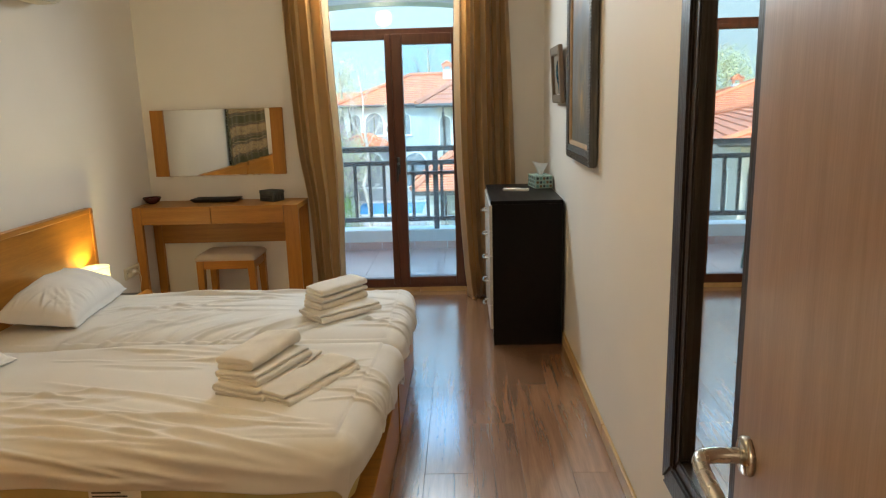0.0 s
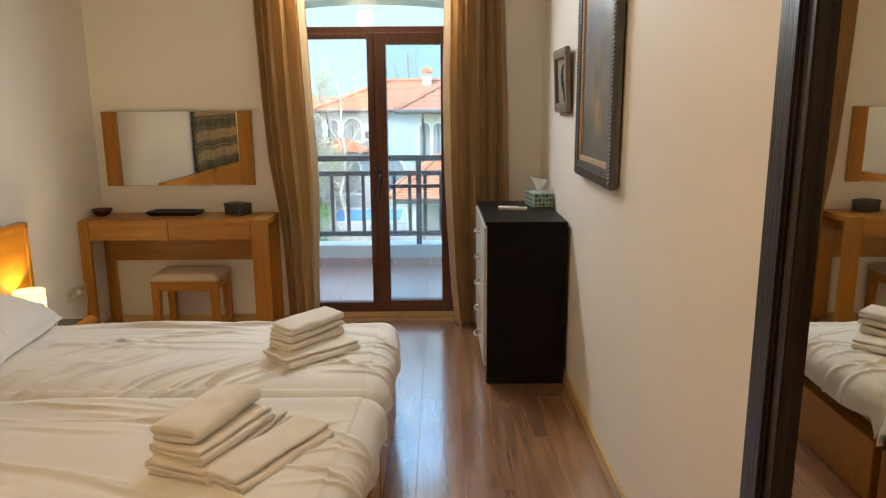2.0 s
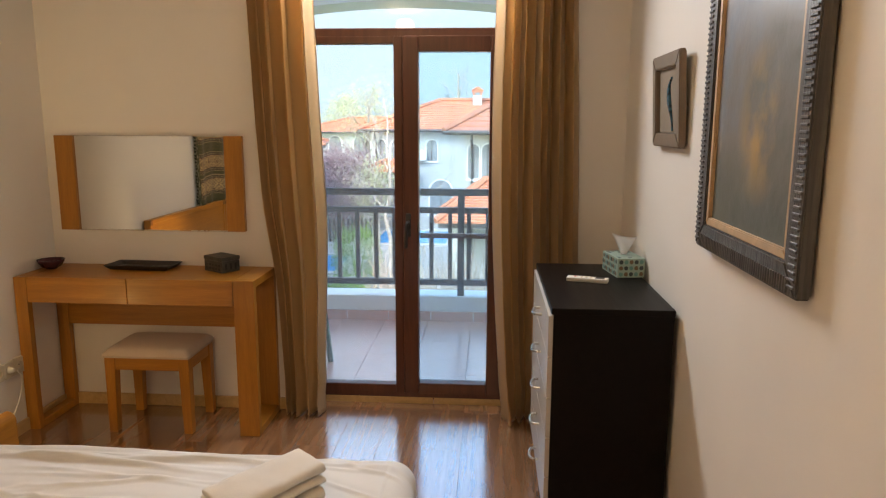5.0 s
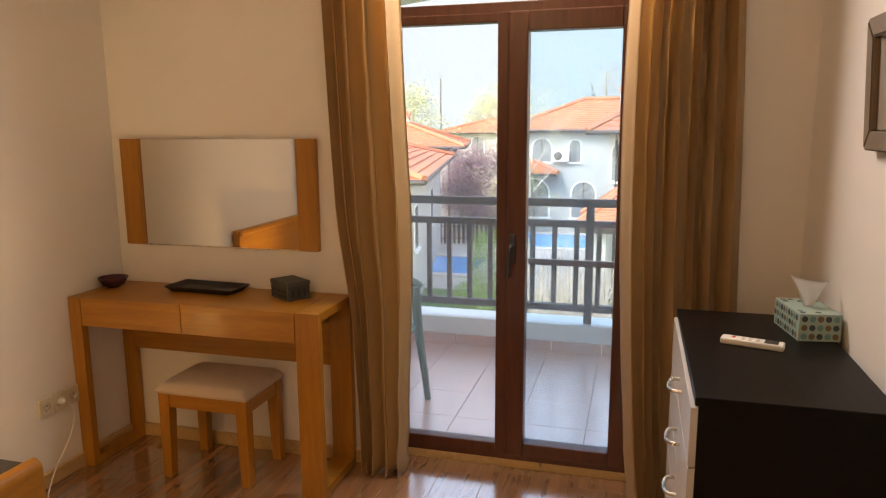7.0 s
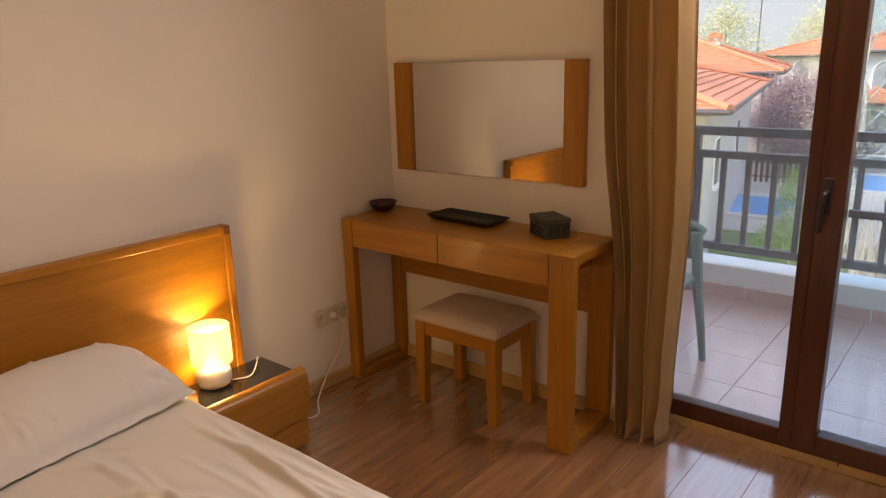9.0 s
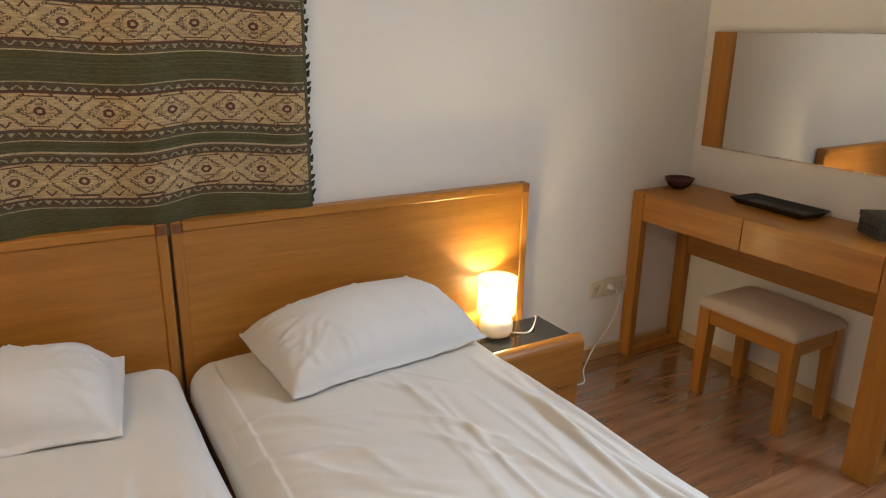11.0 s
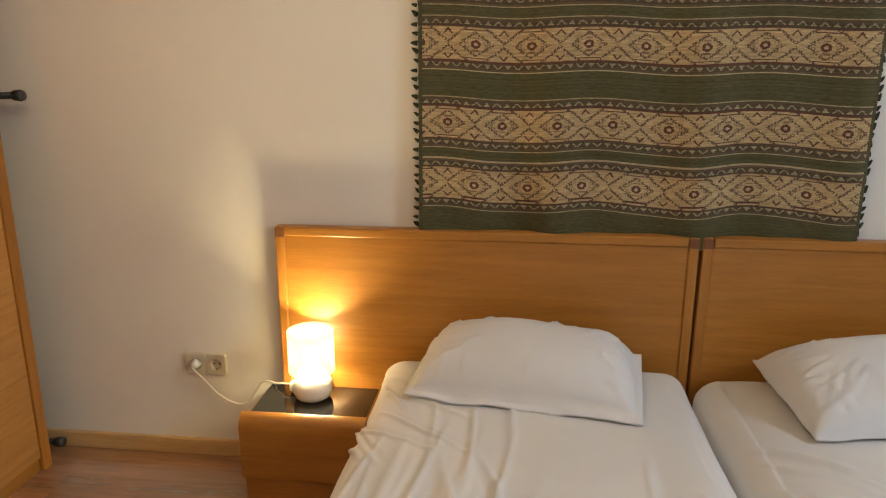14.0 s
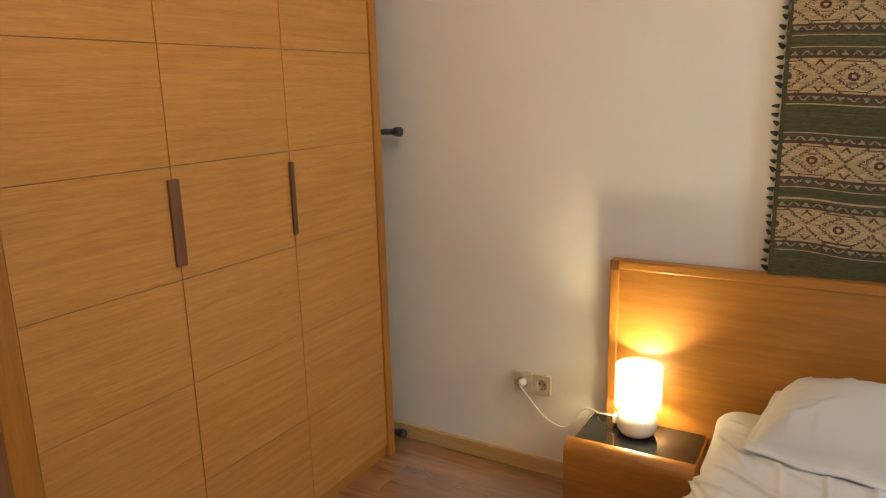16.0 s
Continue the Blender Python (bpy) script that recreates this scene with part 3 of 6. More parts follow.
# ---- balcony ----
def balcony():
    structure("balcony_slab", box(-1.6, 4.6, 0.30, 2.08, -0.30, -0.045), M_grout, "tiled balcony floor", "floor")
    pp = bmesh.new()
    box(-1.6, 4.6, 1.842, 2.08, -0.0451, 0.163, 0.012, into=pp)
    structure("balcony_parapet", pp, M_plaster_in, "low white plaster balcony parapet", "parapet")
    sk = bmesh.new()
    x = -1.5
    while x < 4.5:
        box(x + 0.003, x + 0.327, 1.830, 1.842, -0.03, 0.045, 0.002, into=sk)
        x += 0.33
    structure("balcony_skirting", sk, M_tile, "terracotta tile skirting along the parapet", "skirting")
    arch = []
    for k in range(41):
        x = -0.6 + 4.6 * k / 40
        arch.append((x, 2.315 - 0.085 * (x - 1.62) ** 2))
    structure("balcony_arch", prism([(-1.0, 2.9)] + [(-1.0, 1.6), (-0.6, 1.6)] + arch + [(4.0, 1.6), (4.4, 1.6), (4.4, 2.9)], "y", 1.56, 1.90), M_plaster_in,
              "white plaster arch over the balcony front", "arch")
    for nm, x0, x1 in (("balcony_pier_west", -1.0, -0.6), ("balcony_pier_east", 4.0, 4.4)):
        structure(nm, box(x0, x1, 1.56, 1.841, -0.045, 1.6), M_plaster_in, "white plaster balcony pier", "pier")
    # unseen facade and end walls, added round the balcony; they keep it shaded
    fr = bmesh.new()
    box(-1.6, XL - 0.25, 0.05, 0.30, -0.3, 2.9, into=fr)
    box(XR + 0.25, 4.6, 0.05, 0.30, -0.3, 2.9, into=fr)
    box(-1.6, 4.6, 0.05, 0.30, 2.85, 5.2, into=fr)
    structure("facade", fr, M_plaster, "unseen white plaster outer facade", "wall")
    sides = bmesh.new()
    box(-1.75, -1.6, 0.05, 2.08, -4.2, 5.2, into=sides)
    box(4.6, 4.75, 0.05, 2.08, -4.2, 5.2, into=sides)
    structure("balcony_side_wall", sides, M_plaster, "unseen white plaster balcony end walls", "wall")
    r = thing("balcony_railing", (1.6, 1.90, 0.163), "black painted metal balcony railing on the parapet", "railing")
    y = 1.90
    for nm, z0, z1 in (("top_rail", 0.943, 0.995), ("upper_rail", 0.808, 0.853), ("bottom_rail", 0.243, 0.290)):
        part(nm, box(-1.6, 4.6, y - 0.022, y + 0.022, z0, z1, 0.004), M_black_metal, r)
    me = None
    for k in range(-17, 22):
        x = 1.224 + 0.1440 * k
        if me is None:
            b = part("baluster", box(-0.016, 0.016, -0.012, 0.012, 0.290, 0.808), M_black_metal, r)
            me = b.data
        else:
            b = new("baluster", me)
            b.parent = r
            b.matrix_parent_inverse = r.matrix_world.inverted()
        b.location = (x, y, 0)
    for x in (-0.80, 0.765, 2.028, 3.6):
        part("post", box(x - 0.026, x + 0.026, y - 0.024, y + 0.024, 0.163, 0.943, 0.003), M_black_metal, r)


balcony()


def garden_chair():
    c = thing("garden_chair", (0.93, 0.66, -0.03), "dark green moulded plastic garden chair on the balcony", "chair")
    s = box(0.70, 1.20, 0.42, 0.90, 0.38, 0.405, 0.011, 3)
    part("seat", s, M_green_plastic, c)
    for lx, ly, dx, dy in ((1.19, 0.86, 0.06, 0.05), (1.19, 0.45, 0.06, -0.04), (0.72, 0.86, -0.05, 0.05), (0.72, 0.45, -0.05, -0.04)):
        f = bmesh.new()
        tube([(lx, ly, 0.62 if dx > 0 else 0.40), (lx + dx * 0.25, ly + dy * 0.3, 0.34), (lx + dx * 0.6, ly + dy * 0.7, 0.14), (lx + dx * 0.85, ly + dy, -0.03)], 0.028, 8, f, 0.62)
        part("leg", f, M_green_plastic, c)
    for y in (0.43, 0.89):
        part("armrest", tube(bend([(0.70, y, 0.64), (0.95, y, 0.645), (1.15, y, 0.64), (1.215, y, 0.61)]), 0.024, 10), M_green_plastic, c, "", True)
    bk = grid_mesh(8, 10, lambda u, v: Vector((0.70 - 0.10 * v, 0.45 + 0.42 * u, 0.40 + 0.45 * v + 0.03 * math.sin(math.pi * u))))
    bmesh.ops.solidify(bk, geom=bk.faces, thickness=0.012)
    part("backrest", bk, M_green_plastic, c, "", True)
    c.location += Vector((-0.005, -0.075, 0))


garden_chair()


# ---- dressing corner ----
def dressing_table():
    d = thing("dressing_table", (0.58, -0.18, 0), "honey beech dressing table with two drawers and open loop legs", "table")
    x0, x1, y0, y1, h, t = 0.004, 1.160, -0.347, -0.006, 0.762, 0.036
    part("tabletop", box(0.066, 1.060, y0 + 0.021, y1, h - 0.022, h, 0.002), M_oak_x, d)
    for a, b in ((x0, 0.064), (1.062, x1)):
        s = bmesh.new()
        box(a, b, y0, y0 + t, 0, h, 0.003, into=s)
        box(a, b, y1 - t, y1, 0, h, 0.003, into=s)
        box(a, b, y0 + t, y1 - t, h - t, h, 0.003, into=s)
        box(a, b, y0 + t, y1 - t, 0, t, 0.003, into=s)
        part("leg", s, M_oak_z, d, "loop leg of flat beech boards")
    part("case", box(0.066, 1.060, y0 + 0.03, y1, 0.642, h - 0.0225, 0.002), M_oak_x, d)
    for a, b in ((0.068, 0.5505), (0.5545, 1.058)):
        part("drawer_front", box(a, b, y0 + 0.001, y0 + 0.020, 0.640, h, 0.002), M_oak_x, d)
    part("back_panel", box(0.064, 1.062, y1 - 0.03, y1 - 0.012, 0.448, 0.640, 0.002), M_oak_x, d)


dressing_table()


def stool():
    s = thing("stool", (0.61, -0.2, 0), "small beech stool with a padded beige seat", "stool")
    x0, x1, y0, y1 = 0.415, 0.828, -0.345, -0.045
    for cx, cy, sx, sy in ((x0, y0, 1, 1), (x1, y0, -1, 1), (x0, y1, 1, -1), (x1, y1, -1, -1)):
        bm = box(0, 0.052, 0, 0.052, 0, 0.375, 0.003)
        for v in bm.verts:
            k = 1 - 0.22 * (1 - v.co.z / 0.375)
            v.co.x = cx + sx * v.co.x * k
            v.co.y = cy + sy * v.co.y * k
        bmesh.ops.recalc_face_normals(bm, faces=bm.faces)
        part("leg", bm, M_oak_z, s)
    for a, b, c, e in ((x0 + 0.052, x1 - 0.052, y0 + 0.004, y0 + 0.026), (x0 + 0.052, x1 - 0.052, y1 - 0.026, y1 - 0.004)):
        part("apron", box(a, b, c, e, 0.315, 0.375, 0.002), M_oak_x, s)
    for a, b in ((x0 + 0.004, x0 + 0.026), (x1 - 0.026, x1 - 0.004)):
        part("apron", box(a, b, y0 + 0.052, y1 - 0.052, 0.315, 0.375, 0.002), M_oak_y, s)

    def cush(u, v):
        a, b = 2 * u - 1, 2 * v - 1
        k = (1 - abs(a) ** 8) * (1 - abs(b) ** 8)
        return Vector(((x0 + x1) / 2 + a * 0.214, (y0 + y1) / 2 + b * 0.158, 0.388 + 0.034 * max(0, k) ** 0.35 + 0.006 * (1 - a * a) * (1 - b * b)))
    bm = grid_mesh(28, 22, cush)
    box(x0 - 0.004, x1 + 0.004, y0 - 0.004, y1 + 0.004, 0.375, 0.392, 0.004, into=bm)
    part("seat_pad", bm, M_cushion, s, "padded beige suede seat", True)


stool()


def wall_mirror():
    m = thing("wall_mirror", (0.54, 0, 0.942), "wide wall mirror with beech side panels", "mirror")
    part("backing", box(0.075, 1.008, -0.012, 0, 0.946, 1.412), M_oak_x, m)
    part("glass", box(0.158, 0.930, -0.018, -0.0121, 0.946, 1.414), M_mirror, m, "clear mirror glass")
    for a, b in ((0.064, 0.158), (0.930, 1.020)):
        part("side_panel", box(a, b, -0.030, -0.0001, 0.942, 1.417, 0.003), M_oak_z, m)
    part("edge_strip", box(0.158, 0.930, -0.021, -0.0125, 0.940, 0.945), M_metal, m)
    part("edge_strip", box(0.158, 0.930, -0.021, -0.0125, 1.4145, 1.4185), M_metal, m)


wall_mirror()

bowl = bmesh.new()
lathe([(0.0, 0.004), (0.028, 0.004), (0.045, 0.012), (0.058, 0.034), (0.064, 0.046), (0.061, 0.047), (0.054, 0.034), (0.04, 0.015), (0.0, 0.010)], 40, None, bowl)
lathe([(0.0, 0.0), (0.026, 0.0), (0.028, 0.0045), (0, 0.0045)], 40, None, bowl)
o = tagged(link_mesh("bowl", bowl, M_bowl, True), "small dark purple mosaic glass bowl on the dressing table", "bowl")
o.location = (0.064, -0.140, 0.762)


def tray():
    bm = bmesh.new()
    ring = []
    for sx, sy, z in ((0.145, 0.055, 0.0), (0.170, 0.078, 0.024), (0.165, 0.073, 0.026), (0.138, 0.050, 0.008)):
        ring.append([bm.verts.new((a * sx, b * sy, z)) for a, b in ((-1, -1), (1, -1), (1, 1), (-1, 1))])
    bm.faces.new(ring[0][::-1])
    bm.faces.new(ring[-1])
    for p, q in zip(ring, ring[1:]):
        for k in range(4):
            bm.faces.new((p[k], p[(k + 1) % 4], q[(k + 1) % 4], q[k]))
    bmesh.ops.recalc_face_normals(bm, faces=bm.faces)
    bmesh.ops.bevel(bm, geom=list(bm.edges), offset=0.002, segments=2, affect="EDGES")
    ob = tagged(link_mesh("tray", bm, M_slate), "black slate rectangular tray on the dressing table", "tray")
    ob.matrix_world = pose(0.515, -0.095, 0.762, 0, 0, -3)


tray()


def trinket_box():
    t = thing("trinket_box", (0.925, -0.112, 0.762), "carved dark grey stone lidded box on the dressing table", "box")
    m = pose(0.925, -0.112, 0.762, 0, 0, -33)
    part("body", box(-0.070, 0.070, -0.052, 0.052, 0, 0.056, 0.003, m=m), M_pewter, t)
    part("lid", box(-0.072, 0.072, -0.054, 0.054, 0.057, 0.076, 0.003, m=m), M_pewter, t)
    for k in range(5):
        x = -0.048 + 0.024 * k
        for z in (0.018, 0.036):
            part("carving", box(x - 0.008, x + 0.008, -0.0545, -0.0518, z - 0.006, z + 0.006, 0.001, 1, m=m), M_slate, t)
    for k in range(3):
        part("carving", box(0.0698, 0.0722, -0.034 + 0.028 * k, -0.022 + 0.028 * k, 0.012, 0.044, 0.001, 1, m=m), M_slate, t)


trinket_box()


# ---- curtains ----
def curtain(name, edges, widths, seed, label):
    """edges: (z, left, right) rows from the floor up; widths: share of each round pleat, with narrow deep valleys between."""
    rng = random.Random(seed)
    folds = len(widths)
    cuts = [sum(widths[:k]) / sum(widths) for k in range(folds + 1)]
    ph = [rng.uniform(0, 6.28) for _ in range(folds + 1)]
    depth = [0.052 + 0.075 * w / max(widths) * rng.uniform(0.8, 1.1) for w in widths]
    lean = [rng.uniform(-1, 1) for _ in widths]

    def span(z):
        for (za, la, ra), (zb, lb, rb) in zip(edges, edges[1:]):
            if z <= zb:
                t = min(1, max(0, (z - za) / (zb - za)))
                return la + (lb - la) * t, ra + (rb - ra) * t
        return edges[-1][1:]

    def f(u, v):
        z = 0.006 + v * (ZC - 0.006)
        l = r = 0.0
        for dz in (-0.15, -0.05, 0.05, 0.15):
            a, b = span(min(ZC, max(0, z + dz)))
            l, r = l + a / 4, r + b / 4
        uu = min(0.9999, max(0.0, u + 0.10 * u * (1 - u) * (math.sin(1.1 * z + ph[0]) + 0.5 * noise.noise((u * 2, z * 0.9, seed)))))
        i = max(k for k in range(folds) if cuts[k] <= uu)
        q = (uu - cuts[i]) / (cuts[i + 1] - cuts[i])
        low = max(0, 0.34 - z) / 0.34
        round_ = max(0.0, math.sin(math.pi * q)) ** 0.62
        dent = 0.10 * math.exp(-((q - 0.5 - 0.25 * lean[i] - 0.1 * math.sin(1.7 * z + ph[i])) / 0.10) ** 2) * (0.5 + 0.5 * math.sin(0.9 * z + ph[i]))
        amp = depth[i] * (1 + 0.18 * math.sin(1.2 * z + ph[i])) * (1 - 0.25 * low)
        y = -0.016 - amp * (round_ - dent)
        x = l + (r - l) * u + (cuts[i + 1] - cuts[i]) * (r - l) * 0.22 * math.sin(2 * math.pi * q) * (1 + 0.4 * lean[i])
        y += 0.012 * noise.noise((u * 6, z * 1.6, seed)) * round_
        crush = low * low
        y += crush * (0.030 * noise.noise((u * 7, z * 9, seed)) - 0.030 * round_)
        x += low * 0.022 * noise.noise((u * 5, z * 7, seed + 5))
        return Vector((x, min(y, -0.010), z))
    bm = grid_mesh(folds * 26, 84, f)
    bmesh.ops.solidify(bm, geom=bm.faces, thickness=0.003)
    return tagged(link_mesh(name, bm, M_curtain, True), label, "curtain", "curtains at the balcony door")


curtain("curtain", [(0, 1.215, 1.405), (0.25, 1.20, 1.41), (0.78, 1.175, 1.432), (1.0, 1.120, 1.440), (1.5, 1.09, 1.415), (2.08, 1.072, 1.395), (2.6, 1.06, 1.385)],
        (0.45, 0.35, 0.75, 0.95, 0.6), 3, "floor-length tan satin curtain drawn beside the dressing table")
curtain("curtain", [(0, 2.315, 2.69), (0.55, 2.275, 2.685), (1.08, 2.250, 2.672), (1.6, 2.245, 2.655), (2.08, 2.260, 2.635), (2.6, 2.265, 2.63)],
        (0.9, 0.6, 0.85, 0.45, 0.6, 0.7), 8, "floor-length tan satin curtain drawn behind the chest of drawers")


# ---- chest of drawers and what stands on it ----
def chest():
    c = thing("chest_of_drawers", (2.66, -0.72, 0), "black-brown chest of drawers with pale grey fronts", "chest of drawers")
    x0, x1, y0, y1, h = 2.462, 2.868, -1.112, -0.322, 0.865
    part("top", box(x0 - 0.008, x1, y0 - 0.003, y1 + 0.003, h - 0.022, h, 0.003), M_wenge, c)
    for y in (y0, y1 - 0.018):
        part("side_panel", box(x0, x1 - 0.002, y, y + 0.018, 0.0, h - 0.022, 0.002), M_wenge, c)
    part("carcass", box(x0 + 0.004, x1 - 0.002, y0 + 0.018, y1 - 0.018, 0.03, h - 0.0222), M_wenge, c)
    n, z0, z1 = 5, 0.098, h - 0.026
    st = (z1 - z0) / n
    for k in range(n):
        d = part("drawer_front", box(x0 - 0.016, x0 + 0.003, y0 + 0.003, y1 - 0.003, z0 + k * st + 0.002, z0 + (k + 1) * st - 0.002, 0.002), M_drawer, c, "pale grey drawer front")
        zc = z0 + (k + 0.5) * st
        for yc in (-0.775,):
            b = bmesh.new()
            tube(bend([(x0 - 0.016, yc - 0.05, zc), (x0 - 0.036, yc - 0.046, zc), (x0 - 0.046, yc - 0.02, zc - 0.004), (x0 - 0.046, yc + 0.02, zc - 0.004), (x0 - 0.036, yc + 0.046, zc), (x0 - 0.016, yc + 0.05, zc)]), 0.0055, 8, b)
            part("handle", b, M_metal, d, "chrome bow handle", True)


chest()


def tissue_box():
    t = thing("tissue_box", (2.80, -0.50, 0.865), "spotted pale green tissue box with a tissue pulled up", "tissue box")
    m = pose(2.803, -0.505, 0.865, 0, 0, 9) @ Matrix.Diagonal((0.92, 0.84, 0.96, 1))
    c = mat("tissue_box_card", (0.31, 0.42, 0.36), 0.6, var=0.05)
    cols = [mat("dot_dark", (0.03, 0.045, 0.05), 0.6), mat("dot_teal", (0.12, 0.27, 0.25), 0.6), mat("dot_brown", (0.16, 0.10, 0.05), 0.6)]
    part("carton", box(-0.062, 0.062, -0.115, 0.115, 0, 0.082, 0.002, m=m), c, t)
    rng = random.Random(4)
    discs = []
    for cm in cols:
        me = bpy.data.meshes.new("dot")
        bm = lathe([(0, 0.0006), (0.0092, 0.0006), (0.0092, 0)], 12)
        bm.to_mesh(me)
        bm.free()
        me.materials.append(cm)
        discs.append(me)

    def dot(i, place):
        ob = new("dot", discs[i % 3])
        ob.parent = t
        ob.matrix_parent_inverse = t.matrix_world.inverted()
        ob.matrix_basis = m @ place
    for gz in range(3):
        for gx in range(-4, 5):
            yy, zz = gx * 0.023 + (gz % 2) * 0.0115, 0.015 + gz * 0.026
            if abs(yy) < 0.104:
                dot(gx + gz * 2, Matrix.Translation((-0.0621, yy, zz)) @ Matrix.Rotation(radians(-90), 4, "Y"))
            if abs(gx * 0.023) < 0.05:
                dot(gx + gz, Matrix.Translation((gx * 0.023, -0.1151, zz)) @ Matrix.Rotation(radians(90), 4, "X"))
    for gx in range(-2, 3):
        for yt in (-0.09, -0.065, 0.065, 0.09):
            if rng.random() < 0.75:
                dot(rng.randint(0, 2), Matrix.Translation((gx * 0.023, yt, 0.0821)))

    def leaf(u, v):
        a = (u - 0.5) * 2
        w = 0.012 + 0.050 * v ** 1.2
        tip = 0.094 - 0.018 * (a + 1) / 2 + 0.006 * abs(a) ** 3
        return m @ Vector((a * w, 0.018 * (1 - a * a) * (0.3 - v) + 0.004 * math.sin(4 * a + 3 * v), 0.079 + tip * v))
    bm = grid_mesh(18, 10, leaf)
    bmesh.ops.solidify(bm, geom=bm.faces, thickness=0.0008)
    part("tissue", bm, M_tissue, t, "white paper tissue", True)


tissue_box()


def remote():
    r = thing("remote_control", (2.63, -0.69, 0.865), "white air conditioner remote control lying flat", "remote control")
    m = pose(2.632, -0.686, 0.8651, 0, 0, 74) @ Matrix.Diagonal((0.92, 0.92, 0.92, 1))
    part("body", box(-0.024, 0.024, -0.088, 0.088, 0, 0.019, 0.006, 3, m=m), M_white_plastic, r, "", True)
    part("display", box(-0.018, 0.018, -0.072, -0.034, 0.0185, 0.0196, m=m), M_dark_plastic, r, "grey display window")
    b = bmesh.new()
    for i in range(2):
        for j in range(3):
            box(-0.014 + i * 0.016, -0.002 + i * 0.016, -0.02 + j * 0.02, -0.010 + j * 0.02, 0.0185, 0.0202, 0.001, m=m, into=b)
    part("button", b, M_beige_plastic, r)
    part("power_button", box(-0.004, 0.012, 0.048, 0.058, 0.0185, 0.0203, 0.001, m=m), M_red, r)


remote()


# ---- pictures and tall mirror on the picture wall ----
def frame_bars(y0, y1, z0, z1, w, x0, x1, bev, into):
    """Four mitred bars round an opening, facing -x."""
    for pts in (((y0, z0), (y1, z0), (y1 - w, z0 + w), (y0 + w, z0 + w)), ((y0, z1), (y0 + w, z1 - w), (y1 - w, z1 - w), (y1, z1)),
                ((y0, z0), (y0 + w, z0 + w), (y0 + w, z1 - w), (y0, z1)), ((y1, z0), (y1, z1), (y1 - w, z1 - w), (y1 - w, z0 + w))):
        bm = prism(pts, "x", x0, x1)
        if bev:
            bmesh.ops.bevel(bm, geom=list(bm.edges), offset=bev, segments=2, affect="EDGES")
        add(into, bm)


def big_picture():
    y0, y1, z0, z1 = -2.035, -1.348, 1.132, 2.05
    p = thing("framed_painting", (XR, (y0 + y1) / 2, z0), "large dark abstract oil painting in a carved black frame", "painting")
    f = bmesh.new()
    frame_bars(y0, y1, z0, z1, 0.068, XR - 0.040, XR - 0.008, 0.004, f)
    n = 60
    for k in range(n):                                  # carved flutes round the frame
        zz = z0 + 0.02 + (z1 - z0 - 0.04) * k / n
        for yy in (y0 + 0.006, y1 - 0.040):
            box(XR - 0.044, XR - 0.039, yy, yy + 0.034, zz, zz + 0.007, 0.0015, 1, into=f)
    for k in range(46):
        yy = y0 + 0.04 + (y1 - y0 - 0.08) * k / 46
        for zz in (z0 + 0.006, z1 - 0.040):
            box(XR - 0.044, XR - 0.039, yy, yy + 0.007, zz, zz + 0.034, 0.0015, 1, into=f)
    part("frame", f, M_frame_grey, p)
    g = bmesh.new()
    frame_bars(y0 + 0.068, y1 - 0.068, z0 + 0.068, z1 - 0.068, 0.022, XR - 0.034, XR - 0.010, 0.003, g)
    part("gilt_lip", g, M_gold, p, "gilded inner lip")
    cv = part("canvas", box(-0.012, 0, 0, y1 - y0 - 0.18, 0, z1 - z0 - 0.18), M_paint, p)
    cv.location = (XR - 0.012 - XR, (y0 + 0.09) - (y0 + y1) / 2, 0.09)
    cv.matrix_parent_inverse = Matrix.Identity(4)


big_picture()


def small_picture():
    y0, y1, z0, z1 = -1.068, -0.690, 1.402, 1.722
    p = thing("framed_relief", (XR, (y0 + y1) / 2, z0), "small taupe picture frame with a dark blue beaded relief", "picture")
    tilt = Matrix.Translation((XR, 0, z0)) @ Matrix.Rotation(radians(-3), 4, "Y") @ Matrix.Translation((-XR, 0, -z0))
    f = bmesh.new()
    frame_bars(y0, y1, z0, z1, 0.048, XR - 0.030, XR - 0.006, 0.004, f)
    bmesh.ops.transform(f, matrix=tilt, verts=f.verts)
    part("frame", f, M_taupe, p)
    part("mount", box(XR - 0.014, XR - 0.008, y0 + 0.05, y1 - 0.05, z0 + 0.05, z1 - 0.05, m=tilt), M_mount, p)
    for k in range(26):
        t = k / 25
        zz = z1 - 0.085 - 0.175 * t
        yy = -0.905 + 0.020 * math.sin(4.2 * t + 0.6) - (0.022 if k < 3 else 0) * (1 - k / 3)
        rr = (0.0045 + 0.0065 * math.sin(math.pi * min(1, t * 1.15)) ** 1.5)
        bead = lathe([(0, -rr), (rr * 0.7, -rr * 0.7), (rr, 0), (rr * 0.7, rr * 0.7), (0, rr)], 8, tilt @ Matrix.Translation((XR - 0.016, yy, zz)))
        part("bead", bead, M_bead, p, "dark blue bead", True)


small_picture()


